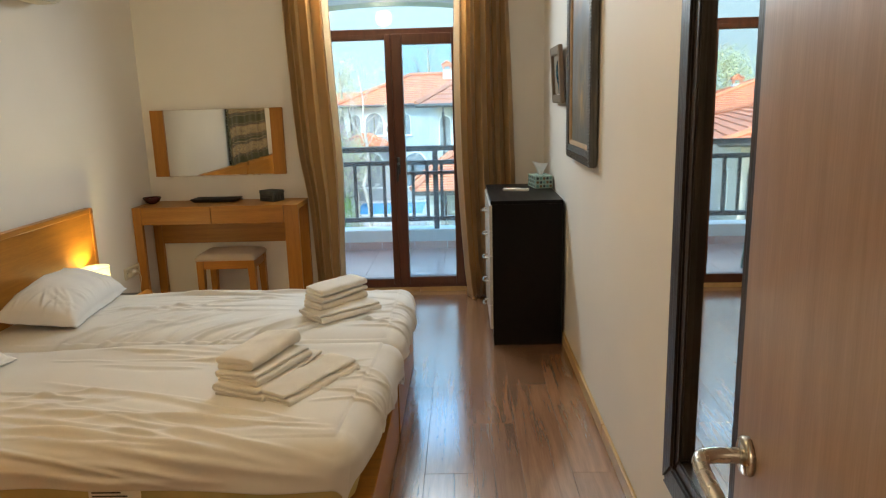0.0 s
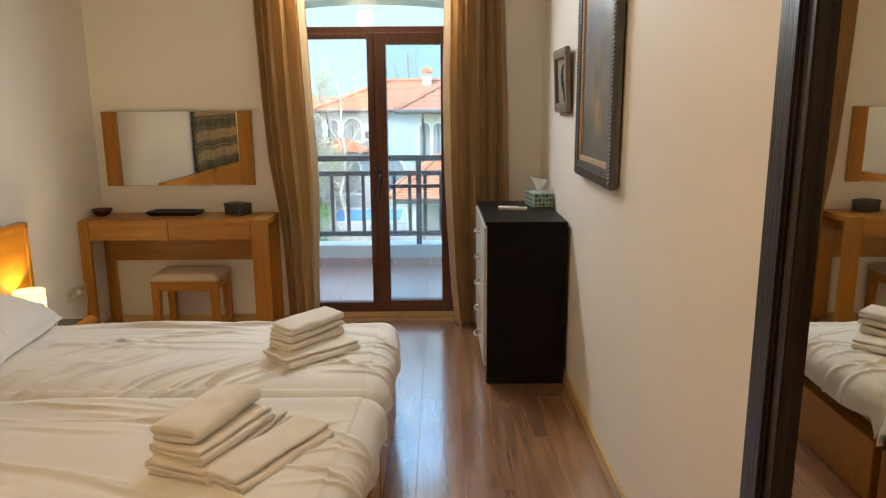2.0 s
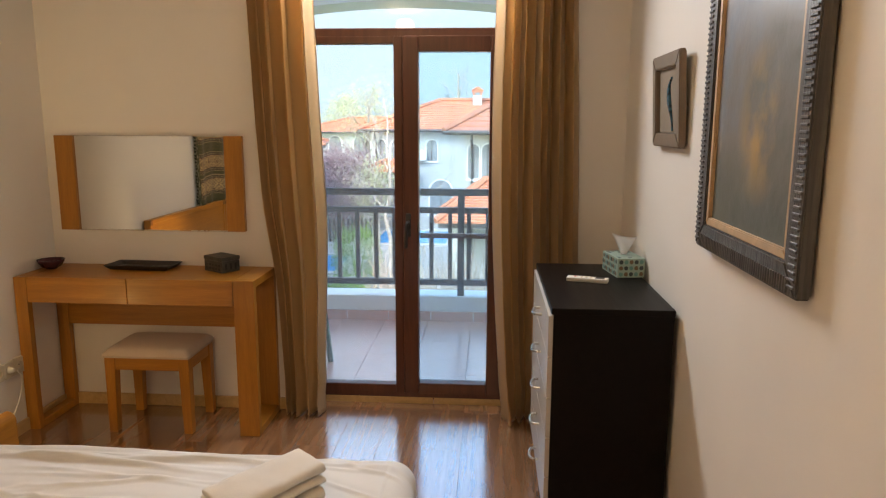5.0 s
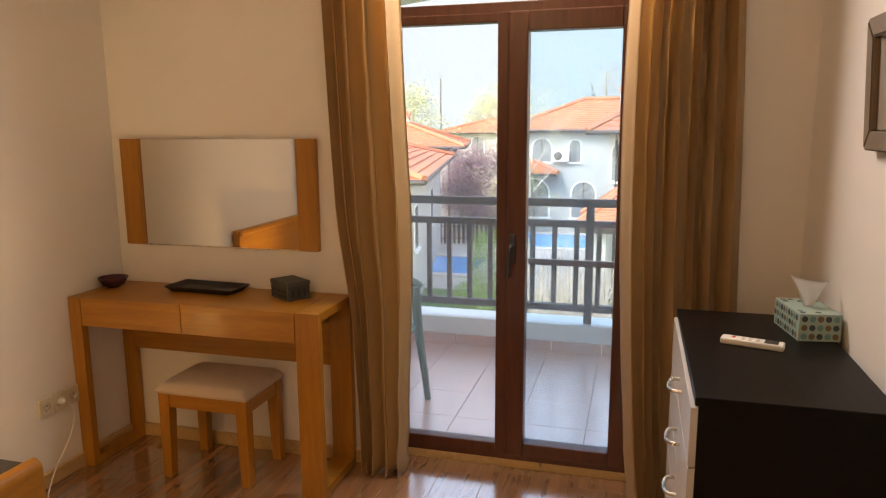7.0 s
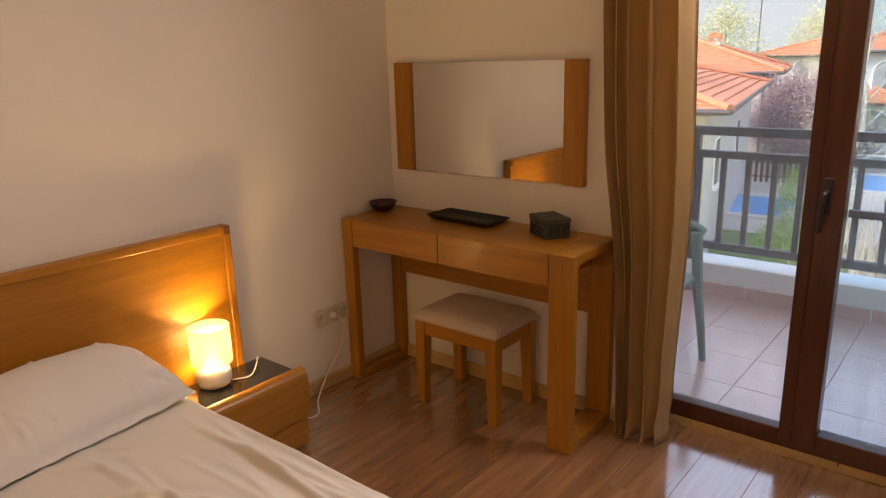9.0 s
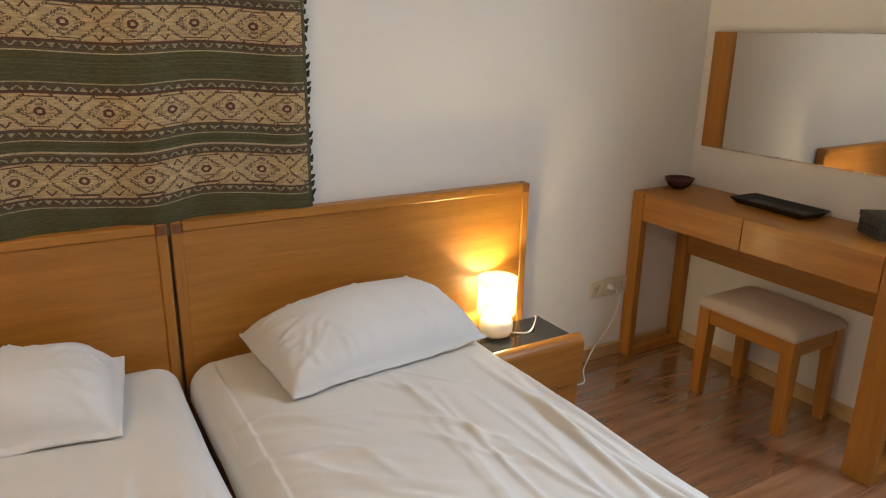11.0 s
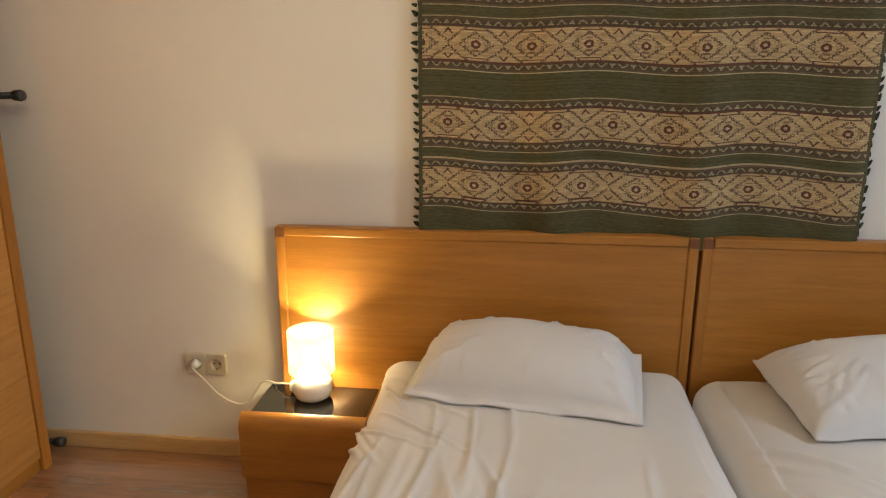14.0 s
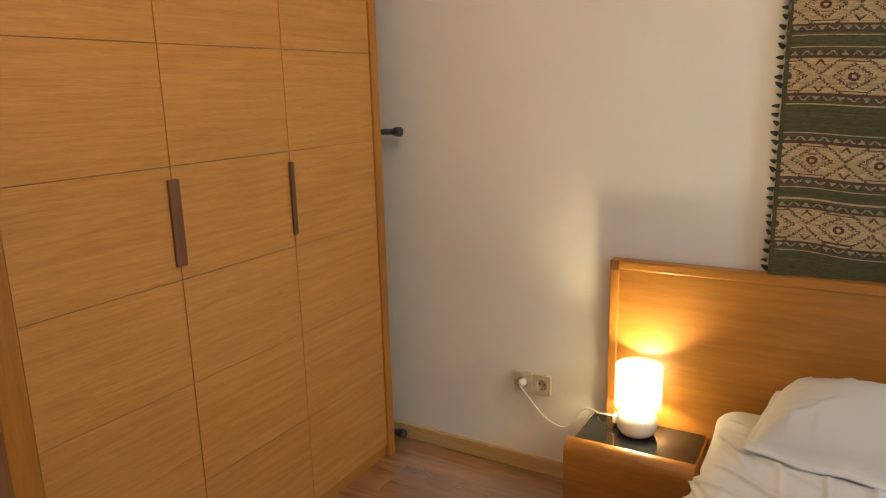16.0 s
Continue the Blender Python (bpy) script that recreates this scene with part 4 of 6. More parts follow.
def tall_mirror():
    y0, y1, z0, z1 = -3.815, -3.258, 0.372, 1.96
    m = thing("tall_mirror", (XR, (y0 + y1) / 2, z0), "tall wall mirror in a wide dark carved wooden frame", "mirror")
    f = bmesh.new()
    frame_bars(y0, y1, z0, z1, 0.078, XR - 0.042, XR, 0.007, f)
    part("frame", f, M_frame_dark, m)
    g = bmesh.new()
    frame_bars(y0 + 0.079, y1 - 0.079, z0 + 0.079, z1 - 0.079, 0.036, XR - 0.032, XR, 0.005, g)
    part("inner_moulding", g, M_frame_dark, m)
    yc = (y0 + y1) / 2
    turn = Matrix.Translation((XR - 0.012, yc, 0)) @ Matrix.Rotation(radians(-1.0), 4, "Z")
    part("glass", box(-0.002, 0.002, y0 + 0.110 - yc, y1 - 0.110 - yc, z0 + 0.110, z1 - 0.110, m=turn), M_mirror, m, "clear mirror glass")


tall_mirror()


# ---- beds ----
def headboard(parent, y0, y1, z):
    x0, x1 = 0.014, 0.056
    w = 0.030
    part("headboard_panel", box(x0, x1 - 0.003, y0 + w, y1 - w, 0.06, z - w, 0.002), M_oak_y, parent, "beech veneer headboard")
    part("headboard_cap", box(x0 - 0.002, x1 + 0.004, y0 + w + 0.001, y1 - w - 0.001, z - w, z, 0.007, 3), M_oak_y, parent, "rounded top rail")
    for a in (y0 + 0.0005, y1 - w - 0.0005):
        part("corner_plug", box(x1 - 0.006, x1 + 0.0045, a + 0.002, a + w - 0.001, z - w - 0.004, z - 0.003, 0.002), M_plug, parent, "dark wood corner plug")
    for a in (y0, y1 - w):
        part("headboard_stile", box(x0 - 0.001, x1 + 0.003, a, a + w, 0.0, z, 0.006, 3), M_oak_z, parent)


def fold_field(folds, SX, SY):
    """Heights of pulled creases: each a long crest, steep on one side, with a shallow hollow beside it."""
    H = np.zeros_like(SX)
    for px, py, ang, length, w, h, curve in folds:
        c, q = math.cos(ang), math.sin(ang)
        a = ((SX - px) * c + (SY - py) * q) / length
        d = -(SX - px) * q + (SY - py) * c - curve * length * (a - 0.5) ** 2
        d = d + 0.25 * w * np.sin(a * 9 + px * 20)
        t = np.clip(a, 0, 1)
        taper = np.sin(np.pi * t) ** 0.8 * (1 - 0.35 * t)
        crest = np.where(d > 0, np.exp(-(d / w) ** 2), np.exp(-(d / (0.55 * w)) ** 2))
        hollow = 0.40 * np.exp(-((d - 1.9 * w) / (1.2 * w)) ** 2)
        H += h * taper * (crest - hollow)
    return H


def crease_set(rng, fans):
    """fans: (count, x range, y range, angle range in degrees, length range, width range, height range)."""
    out = []
    for n, xr, yr, ar, lr, wr, hr in fans:
        for k in range(n):
            t = (k + rng.random()) / n
            out.append((xr[0] + (xr[1] - xr[0]) * t, rng.uniform(*yr), radians(rng.uniform(*ar)), rng.uniform(*lr), rng.uniform(*wr), rng.uniform(*hr), rng.uniform(-0.12, 0.12)))
    return out


def duvet(name, yc, half, drop_a, drop_b, top, seed, skew, fans, label):
    """Cover draped over a mattress: sides fall at y - half and y + half, and over the foot; skew: how far it lies askew."""
    x0, x1, R = 0.12, 2.02, 0.075
    drop_f = 0.09
    rng = random.Random(seed)
    nu, nv = 380, 210
    total = 2 * half + drop_a + drop_b
    SX, SY = np.meshgrid(x0 + np.arange(nu + 1) / nu * (x1 - x0 + drop_f), -half - drop_a + np.arange(nv + 1) / nv * total, indexing="ij")
    H = fold_field(crease_set(rng, fans), SX, SY)

    def f(u, v):
        i, j = round(u * nu), round(v * nv)
        sx, sy = SX[i, j], SY[i, j]
        ox = max(0.0, sx - (x1 - R))
        oy = max(0.0, abs(sy) - (half - R))
        o = math.hypot(ox, oy)
        bx, by = min(sx, x1 - R), max(-(half - R), min(half - R, sy))
        wide = noise.noise((sx * 1.5, sy * 2.0, seed + 4))
        small = noise.noise((sx * 5, sy * 7, seed + 9))
        wr = H[i, j] + 0.0035 * small
        outer = (drop_a if sy < 0 else drop_b) > 0.1
        if o > 1e-6:
            dx, dy = ox / o, math.copysign(oy / o, sy)
            a = min(o / R, math.pi / 2)
            hor = R * math.sin(a)
            down = R * (1 - math.cos(a)) + max(0, o - R * math.pi / 2)
            hang = max(0, o - R)
            if outer or ox > oy:
                run = sx * 11 if oy > ox else sy * 13
                hor += 0.010 * math.sin(run + 4 * noise.noise((sx * 2, sy * 2, seed))) * min(1, hang / 0.10) + 0.03 * hang
                down += 0.016 * noise.noise((sx * 3.1, sy * 3.1, seed + 2)) * min(1, hang / 0.05)
            if oy > ox and outer:
                down *= 0.72 + 0.28 * min(1, sx / 1.8)
            p = Vector((bx + dx * hor, yc + by + dy * hor, top - down))
            nrm = Vector((dx * math.sin(a), dy * math.sin(a), math.cos(a)))
        else:
            p = Vector((sx, yc + sy, top))
            nrm = Vector((0, 0, 1))
        puff = 0.020 * max(0, 1 - (sy / half) ** 2) + 0.012 * wide
        if drop_a > drop_b:
            puff += 0.020 * math.exp(-((sy - half + 0.10) / 0.06) ** 2) * min(1, max(0, (sx - 0.5) / 0.4))
        else:
            puff -= 0.030 * math.exp(-((-sy - half + 0.03) / 0.07) ** 2)
        fade = min(1, (sx - x0) / 0.08)
        p.x += skew * (sy / half - 0.6) * sx / x1
        return p + nrm * (wr + puff * (1 if o < 1e-6 else 0.6)) * max(0.2, fade)
    bm = grid_mesh(nu, nv, f)
    bmesh.ops.recalc_face_normals(bm, faces=bm.faces)
    bmesh.ops.solidify(bm, geom=bm.faces, thickness=0.010)
    return tagged(link_mesh(name, bm, M_cotton, True), label, "bedding", "duvet covers")


def bed(y0, y1, hy0, hy1, hz, label):
    b = thing("bed", (1.0, (y0 + y1) / 2, 0), label, "bed", "pair of single beds")
    part("base", box(0.062, 2.000, y0 + 0.012, y1 - 0.012, 0.0, 0.235, 0.004), M_oak_x, b, "closed beech veneer bed base")
    bm = box(0.062, 1.955, y0 + 0.008, y1 - 0.008, 0.2352, 0.388, 0.070, 5)
    part("mattress", bm, M_mattress, b, "olive mattress with woven ticking", True)
    sh = box(0.0605, 0.70, y0 + 0.004, y1 - 0.004, 0.25, 0.405, 0.065, 5)
    part("fitted_sheet", sh, M_cotton, b, "white fitted sheet", True)
    headboard(b, hy0, hy1, hz)
    return b


bed(-3.185, -2.262, -3.562, -2.250, 0.860, "single bed with beech headboard and white bedding near the wardrobe")
bed(-2.236, -1.345, -2.240, -0.950, 0.860, "single bed with beech headboard and white bedding near the balcony")
mt = bmesh.new()
box(1.14, 1.30, -3.1795, -3.1762, 0.275, 0.325, into=mt)
tg = link_mesh("care_label", mt, M_tissue)
tagged(tg, "white sewn care label on the mattress side", "label")
lb = bmesh.new()
for k in range(3):
    box(1.15, 1.26 - 0.02 * k, -3.1802, -3.1796, 0.286 + k * 0.012, 0.291 + k * 0.012, into=lb)
part("text_bar", lb, M_dark_plastic, tg)
duvet("duvet", -2.733, 0.465, 0.106, 0.085, 0.446, 3, 0.035, (
    (18, (2.02, 1.45), (-0.56, -0.28), (160, 180), (0.5, 1.3), (0.010, 0.020), (0.006, 0.013)),
    (10, (0.5, 1.6), (-0.25, 0.25), (165, 200), (0.3, 0.8), (0.009, 0.018), (0.005, 0.011)),
    (10, (0.6, 1.4), (0.18, 0.42), (-12, 12), (0.3, 0.7), (0.008, 0.016), (0.004, 0.010)),
    (10, (0.16, 0.55), (-0.56, -0.42), (25, 70), (0.15, 0.40), (0.008, 0.015), (0.008, 0.015)),
    (9, (1.65, 1.95), (-0.35, 0.40), (-30, 30), (0.2, 0.5), (0.010, 0.018), (0.006, 0.012))), "crumpled white cotton duvet cover on the bed near the wardrobe")
duvet("duvet", -1.790, 0.452, 0.085, 0.12, 0.432, 11, 0.0, (
    (15, (0.45, 1.50), (-0.46, -0.38), (40, 56), (0.25, 0.60), (0.013, 0.026), (0.010, 0.019)),
    (9, (0.35, 0.9), (0.0, 0.35), (-6, 12), (0.5, 1.2), (0.011, 0.022), (0.007, 0.014)),
    (9, (0.4, 1.0), (0.20, 0.46), (-8, 4), (0.5, 1.2), (0.010, 0.018), (0.008, 0.015)),
    (8, (0.3, 0.9), (-0.30, 0.05), (24, 44), (0.2, 0.5), (0.010, 0.018), (0.006, 0.013)),
    (12, (1.6, 1.95), (-0.38, 0.40), (-30, 30), (0.2, 0.45), (0.009, 0.018), (0.008, 0.015))), "wrinkled white cotton duvet cover on the bed near the balcony")


def pillow(m, lx, ly, h, seed, flange, label):
    """Stuffed case: a soft body, puckers along the seam, and a flat border of the given width."""
    rng = random.Random(seed)
    creases = []
    for k in range(34):
        side = rng.choice("nsew")
        at = rng.uniform(-0.95, 0.95)
        px, py = {"n": (lx, at * ly), "s": (-lx, at * ly), "e": (at * lx, ly), "w": (at * lx, -ly)}[side]
        ang = {"n": 180, "s": 0, "e": -90, "w": 90}[side] + rng.uniform(-28, 28)
        creases.append((px, py, radians(ang), rng.uniform(0.06, 0.20), rng.uniform(0.005, 0.011), rng.uniform(0.003, 0.008), rng.uniform(-0.2, 0.2)))
    for sx in (-1, 1):
        for sy in (-1, 1):
            for k in range(3):
                creases.append((sx * lx * 0.97, sy * ly * 0.97, math.atan2(-sy * (0.6 + 0.3 * k), -sx * 0.8), rng.uniform(0.12, 0.22), 0.009, 0.009, rng.uniform(-0.2, 0.2)))
    n = 72
    A, B = np.meshgrid(np.arange(n + 1) / n * 2 - 1, np.arange(n + 1) / n * 2 - 1, indexing="ij")
    FX, FY = A * (lx + flange), B * (ly + flange)
    H = fold_field(creases, FX, FY)

    def surf(sign):
        def f(u, v):
            i, j = round(u * n), round(v * n)
            x, y = FX[i, j], FY[i, j]
            ea, eb = min(1, abs(x) / lx), min(1, abs(y) / ly)
            k = max(0, 1 - ea ** 2.3) * max(0, 1 - eb ** 2.6)
            hh = h * k ** 0.46
            out = max(abs(x) - lx, abs(y) - ly, 0)
            curl = 0.010 * noise.noise((x * 14, y * 14, seed + 7)) * min(1, out / 0.01 + 0.3)
            lump = noise.noise((x * 6, y * 6, seed)) * 0.012 * min(1, k * 3)
            pin_x = 1 - 0.05 * (1 - eb * eb) * ea ** 3
            pin_y = 1 - 0.045 * (1 - ea * ea) * eb ** 3
            if sign > 0:
                z = hh + 0.003 + lump + H[i, j] * min(1, k * 4 + 0.15)
            else:
                z = -(hh * 0.22) - 0.003
            return m @ Vector((x * pin_y, y * pin_x, max(0.0, z + curl - 0.25 * out + h * 0.24)))
        return f
    bm = grid_mesh(n, n, surf(1))
    bb = grid_mesh(n, n, surf(-1))
    add(bm, bb)
    rim = [e for e in bm.edges if e.is_boundary]
    bmesh.ops.bridge_loops(bm, edges=rim)
    bmesh.ops.recalc_face_normals(bm, faces=bm.faces)
    return tagged(link_mesh("pillow", bm, M_pillow, True), label, "pillow", "bed pillows")


pillow(pose(0.262, -2.752, 0.460, 0, 6, -8), 0.160, 0.300, 0.140, 2, 0.022, "white cotton pillow with a flat sewn border")
pillow(pose(0.276, -1.730, 0.452, 0, 8, 7), 0.178, 0.330, 0.145, 9, 0.008, "plump white cotton pillow pushed to the headboard")


def towel(m, lx, ly, t, layers, seed, label):
    """Folded terry towel: one thick cloth turned over on itself along its long sides."""
    rng = random.Random(seed)
    pitch = t / layers
    rad = pitch / 2
    path = []
    for k in range(layers):
        zc = pitch * (k + 0.5)
        side = 1 if k % 2 == 0 else -1
        start = -lx + rad + (rng.uniform(0.004, 0.014) if k == 0 else 0.0)
        end = lx - rad - (rng.uniform(0.004, 0.014) if k == layers - 1 else 0.0)
        for q in range(12):
            path.append(Vector((side * (start + (end - start) * q / 11), 0, zc)))
        if k < layers - 1:
            for q in range(1, 7):
                a = math.pi * q / 7
                path.append(Vector((side * (lx - rad + rad * math.sin(a)), 0, zc + rad - rad * math.cos(a))))
    n = len(path)
    nrm = []
    for k in range(n):
        d = (path[min(n - 1, k + 1)] - path[max(0, k - 1)]).normalized()
        nrm.append(Vector((-d.z, 0, d.x)))

    def ring(h):
        pts = [path[k] + nrm[k] * h for k in range(n)]
        d = (path[-1] - path[-2]).normalized()
        pts += [path[-1] + nrm[-1] * h * math.cos(a) + d * h * math.sin(a) for a in (0.8, 1.57, 2.34)]
        pts += [path[k] - nrm[k] * h for k in reversed(range(n))]
        d = (path[0] - path[1]).normalized()
        pts += [path[0] - nrm[0] * h * math.cos(a) + d * h * math.sin(a) for a in (0.8, 1.57, 2.34)]
        return pts
    bm = bmesh.new()
    last = None
    steps = 26
    ys = [-1.0, -0.993, -0.98] + [-0.96 + 1.92 * q / steps for q in range(steps + 1)] + [0.98, 0.993, 1.0]
    thick = [0.45, 0.78, 0.93] + [0.97] * (steps + 1) + [0.93, 0.78, 0.45]
    for yy, th in zip(ys, thick):
        vs = []
        for p in ring(pitch * 0.5 * th):
            x, y, z = p.x, yy * ly, p.z
            soft = 0.22 * pitch * math.cos(math.pi * min(1, abs(x) / lx) / 2) * (1 - abs(yy) ** 6) * min(1, z / t)
            lift = (noise.noise((x * 8, y * 8, seed)) * 0.010 + noise.noise((x * 22, y * 22, seed)) * 0.0025) * min(1, z / t + 0.1)
            x2 = x * (1 + 0.05 * noise.noise((y * 7, z * 30, seed))) + 0.008 * noise.noise((y * 6, z * 14, seed + 4))
            y2 = y * (1 - 0.03 * noise.noise((x * 9, z * 60, seed + 2)))
            vs.append(bm.verts.new((x2, y2, z + soft + lift)))
        if last:
            c = len(vs)
            for k in range(c):
                bm.faces.new((last[k], last[(k + 1) % c], vs[(k + 1) % c], vs[k]))
        else:
            bm.faces.new(vs)
        last = vs
    bm.faces.new(list(reversed(last)))
    bmesh.ops.recalc_face_normals(bm, faces=bm.faces)
    low = min(v.co.z for v in bm.verts)
    bmesh.ops.translate(bm, verts=bm.verts, vec=(0, 0, -low))
    bmesh.ops.transform(bm, matrix=m, verts=bm.verts)
    return tagged(link_mesh("towel", bm, M_towel, True), label, "towel", "folded towels on the beds")


T1 = "folded cream terry towel in a loose pile on the bed"
T2 = "folded cream terry towel in a neat stack on the bed"
towel(pose(1.745, -2.752, 0.458, 0, 0, -30), 0.068, 0.190, 0.044, 3, 2, T1)
towel(pose(1.590, -2.685, 0.462, 0, 2, -20), 0.100, 0.205, 0.044, 3, 1, T1)
towel(pose(1.568, -2.695, 0.503, 0, 1, -22), 0.088, 0.165, 0.038, 3, 3, T1)
towel(pose(1.540, -2.665, 0.541, 0, -4, -19), 0.075, 0.157, 0.048, 2, 4, T1)
towel(pose(1.700, -1.862, 0.452, 0, 0, -47), 0.098, 0.168, 0.036, 3, 5, T2)
towel(pose(1.662, -1.800, 0.488, 0, 0, -38), 0.070, 0.150, 0.032, 2, 6, T2)
towel(pose(1.666, -1.790, 0.522, 0, 0, -35), 0.067, 0.150, 0.028, 2, 7, T2)
towel(pose(1.667, -1.785, 0.552, 0, 2, -36), 0.064, 0.150, 0.034, 2, 8, T2)


# ---- nightstands and bedside lamps ----
def nightstand(y0, y1, top, label):
    n = thing("nightstand", (0.1, (y0 + y1) / 2, 0), label, "nightstand", "nightstands beside the beds")
    part("body", box(0.060, 0.292, y0 + 0.004, y1 - 0.004, 0.0, top - 0.007, 0.003), M_oak_y, n)
    part("glass_top", box(0.060, 0.288, y0 + 0.012, y1 - 0.012, top - 0.0068, top, 0.001), M_black_glass, n, "glossy black glass top")
    prof = [(0.2925, 0.13), (0.330, 0.13)] + [(0.292 + 0.038 * math.cos(a), top - 0.020 + 0.038 * math.sin(a)) for a in [k * math.pi / 16 for k in range(9)]] + [(0.2885, top + 0.018), (0.2885, top - 0.005), (0.2925, top - 0.005)]
    part("front_rail", prism(prof, "y", y0, y1), M_oak_y, n, "rounded front rail")
    part("drawer_front", box(0.2926, 0.318, y0 + 0.006, y1 - 0.006, 0.012, 0.124, 0.003), M_oak_y, n)


nightstand(-3.612, -3.225, LAMPS[0][2], "low beech nightstand with a black glass top near the wardrobe")
nightstand(-1.285, -0.862, LAMPS[1][2], "low beech nightstand with a black glass top near the dressing table")


def bedside_lamp(x, y, z, label):
    l = thing("bedside_lamp", (x, y, z), label, "lamp", "bedside lamps")
    m = Matrix.Translation((x, y, z + 0.0002))
    b = lathe([(0.0, 0.0), (0.042, 0.0), (0.054, 0.007), (0.062, 0.021), (0.065, 0.039), (0.063, 0.055), (0.056, 0.071), (0.048, 0.082), (0.043, 0.087), (0.022, 0.092), (0.0, 0.092)], 44, m)
    part("base", b, M_ceramic, l, "squat rounded white ceramic base", True)
    s = lathe([(0.073, 0.094), (0.0735, 0.096), (0.0735, 0.100), (0.073, 0.102), (0.073, 0.224), (0.0738, 0.226), (0.0738, 0.230), (0.0712, 0.230), (0.0712, 0.094), (0.073, 0.094)], 48, m)
    part("shade", s, M_shade, l, "glowing cream cloth drum shade", True)
    k = lathe([(0, 0.0925), (0.012, 0.0925), (0.012, 0.118), (0.0, 0.118)], 16, m)
    part("socket", k, M_white_plastic, l)
    u = lathe([(0.0, 0.161), (0.018, 0.157), (0.022, 0.143), (0.014, 0.125), (0.0, 0.119)], 20, m)
    part("bulb", u, M_bulb, l, "lit warm bulb", True)
    return l


bedside_lamp(*LAMPS[0], "small lit bedside lamp on the nightstand near the wardrobe")
bedside_lamp(*LAMPS[1], "small lit bedside lamp on the nightstand near the dressing table")

cb = bmesh.new()
lx, ly, lz = LAMPS[0]
tube(bend([(lx - 0.03, ly - 0.055, lz + 0.027), (lx - 0.04, ly - 0.11, lz + 0.022), (lx - 0.06, ly - 0.15, lz + 0.010), (0.070, -3.585, lz + 0.006), (0.035, -3.645, lz - 0.010), (0.022, -3.72, 0.215), (0.020, -3.80, 0.235), (0.024, -3.86, 0.30), (0.05, -3.885, 0.352)]), 0.003, 8, cb)
box(lx - 0.045, lx - 0.015, ly - 0.085, ly - 0.055, lz + 0.008, lz + 0.035, 0.004, into=cb)
tagged(link_mesh("lamp_cable", cb, M_cable, True), "thin white lamp cable running to the wall socket", "cable")
cb = bmesh.new()
lx, ly, lz = LAMPS[1]
tube(bend([(lx + 0.03, ly + 0.055, lz + 0.008), (lx + 0.05, ly + 0.12, lz + 0.005), (lx + 0.01, ly + 0.18, lz + 0.025), (0.075, -0.90, lz + 0.009), (0.05, -0.845, 0.24), (0.05, -0.83, 0.05), (0.13, -0.78, 0.006), (0.17, -0.70, 0.006), (0.08, -0.62, 0.012), (0.030, -0.52, 0.075), (0.028, -0.43, 0.17), (0.045, -0.41, 0.28), (0.05, -0.444, 0.338)]), 0.003, 8, cb)
tagged(link_mesh("lamp_cable", cb, M_cable, True), "thin white lamp cable hanging from the wall socket to the floor", "cable")


def socket(y, z, n, plugged, label):
    s = thing("wall_socket", (XL, y, z), label, "socket", "wall sockets")
    for k in range(n):
        yc = y + (k - (n - 1) / 2) * 0.0715
        rot = Matrix.Translation((XL, yc, z)) @ Matrix.Rotation(radians(90), 4, "Y")
        seg, r = 32, 0.0205
        bm = bmesh.new()
        rings = []
        for a, b in ((0.036, 0.0), (0.036, 0.011), (0.034, 0.0135), (r, 0.0135), (r - 0.001, 0.0125), (r - 0.0015, 0.0015)):
            ring = []
            for q in range(seg):
                t = 2 * math.pi * (q + 0.5) / seg
                c, d = math.cos(t), math.sin(t)
                e = 1 / max(abs(c), abs(d)) if a > 0.03 else 1.0
                ring.append(bm.verts.new((a * e * c * (1.08 if a > 0.03 else 1), a * e * d * 0.992, b)))
            rings.append(ring)
        for p, q in zip(rings, rings[1:]):
            for i in range(seg):
                bm.faces.new((p[i], p[(i + 1) % seg], q[(i + 1) % seg], q[i]))
        bm.faces.new(rings[-1])
        bmesh.ops.recalc_face_normals(bm, faces=bm.faces)
        bmesh.ops.transform(bm, matrix=rot, verts=bm.verts)
        pl = part("plate", bm, M_beige_plastic, s)
        part("insert", lathe([(0.0262, 0.0136), (0.0262, 0.0146), (0.0245, 0.0146), (0.0245, 0.0136)], 32, rot), M_beige_plastic, pl)
        h = bmesh.new()
        for dy in (-0.0095, 0.0095):
            lathe([(0, 0.0024), (0.0034, 0.0024), (0.0034, 0.0016)], 12, rot @ Matrix.Translation((0, dy, 0)), h)
        part("pin_hole", h, M_dark_plastic, pl)
        c = bmesh.new()
        for dx in (-0.0175, 0.0175):
            box(dx - 0.002, dx + 0.002, -0.003, 0.003, 0.0016, 0.010, m=rot, into=c)
        part("earth_clip", c, M_metal, pl)
        if k == plugged:
            q = lathe([(0, 0.002), (0.0165, 0.002), (0.0165, 0.017), (0.012, 0.028), (0.007, 0.036), (0, 0.037)], 24, rot)
            part("plug", q, M_white_plastic, pl, "white plug", True)


socket(-3.853, 0.352, 2, 0, "beige double wall socket with a white plug")
socket(-0.444, 0.338, 3, 1, "beige triple wall socket beside the dressing table")


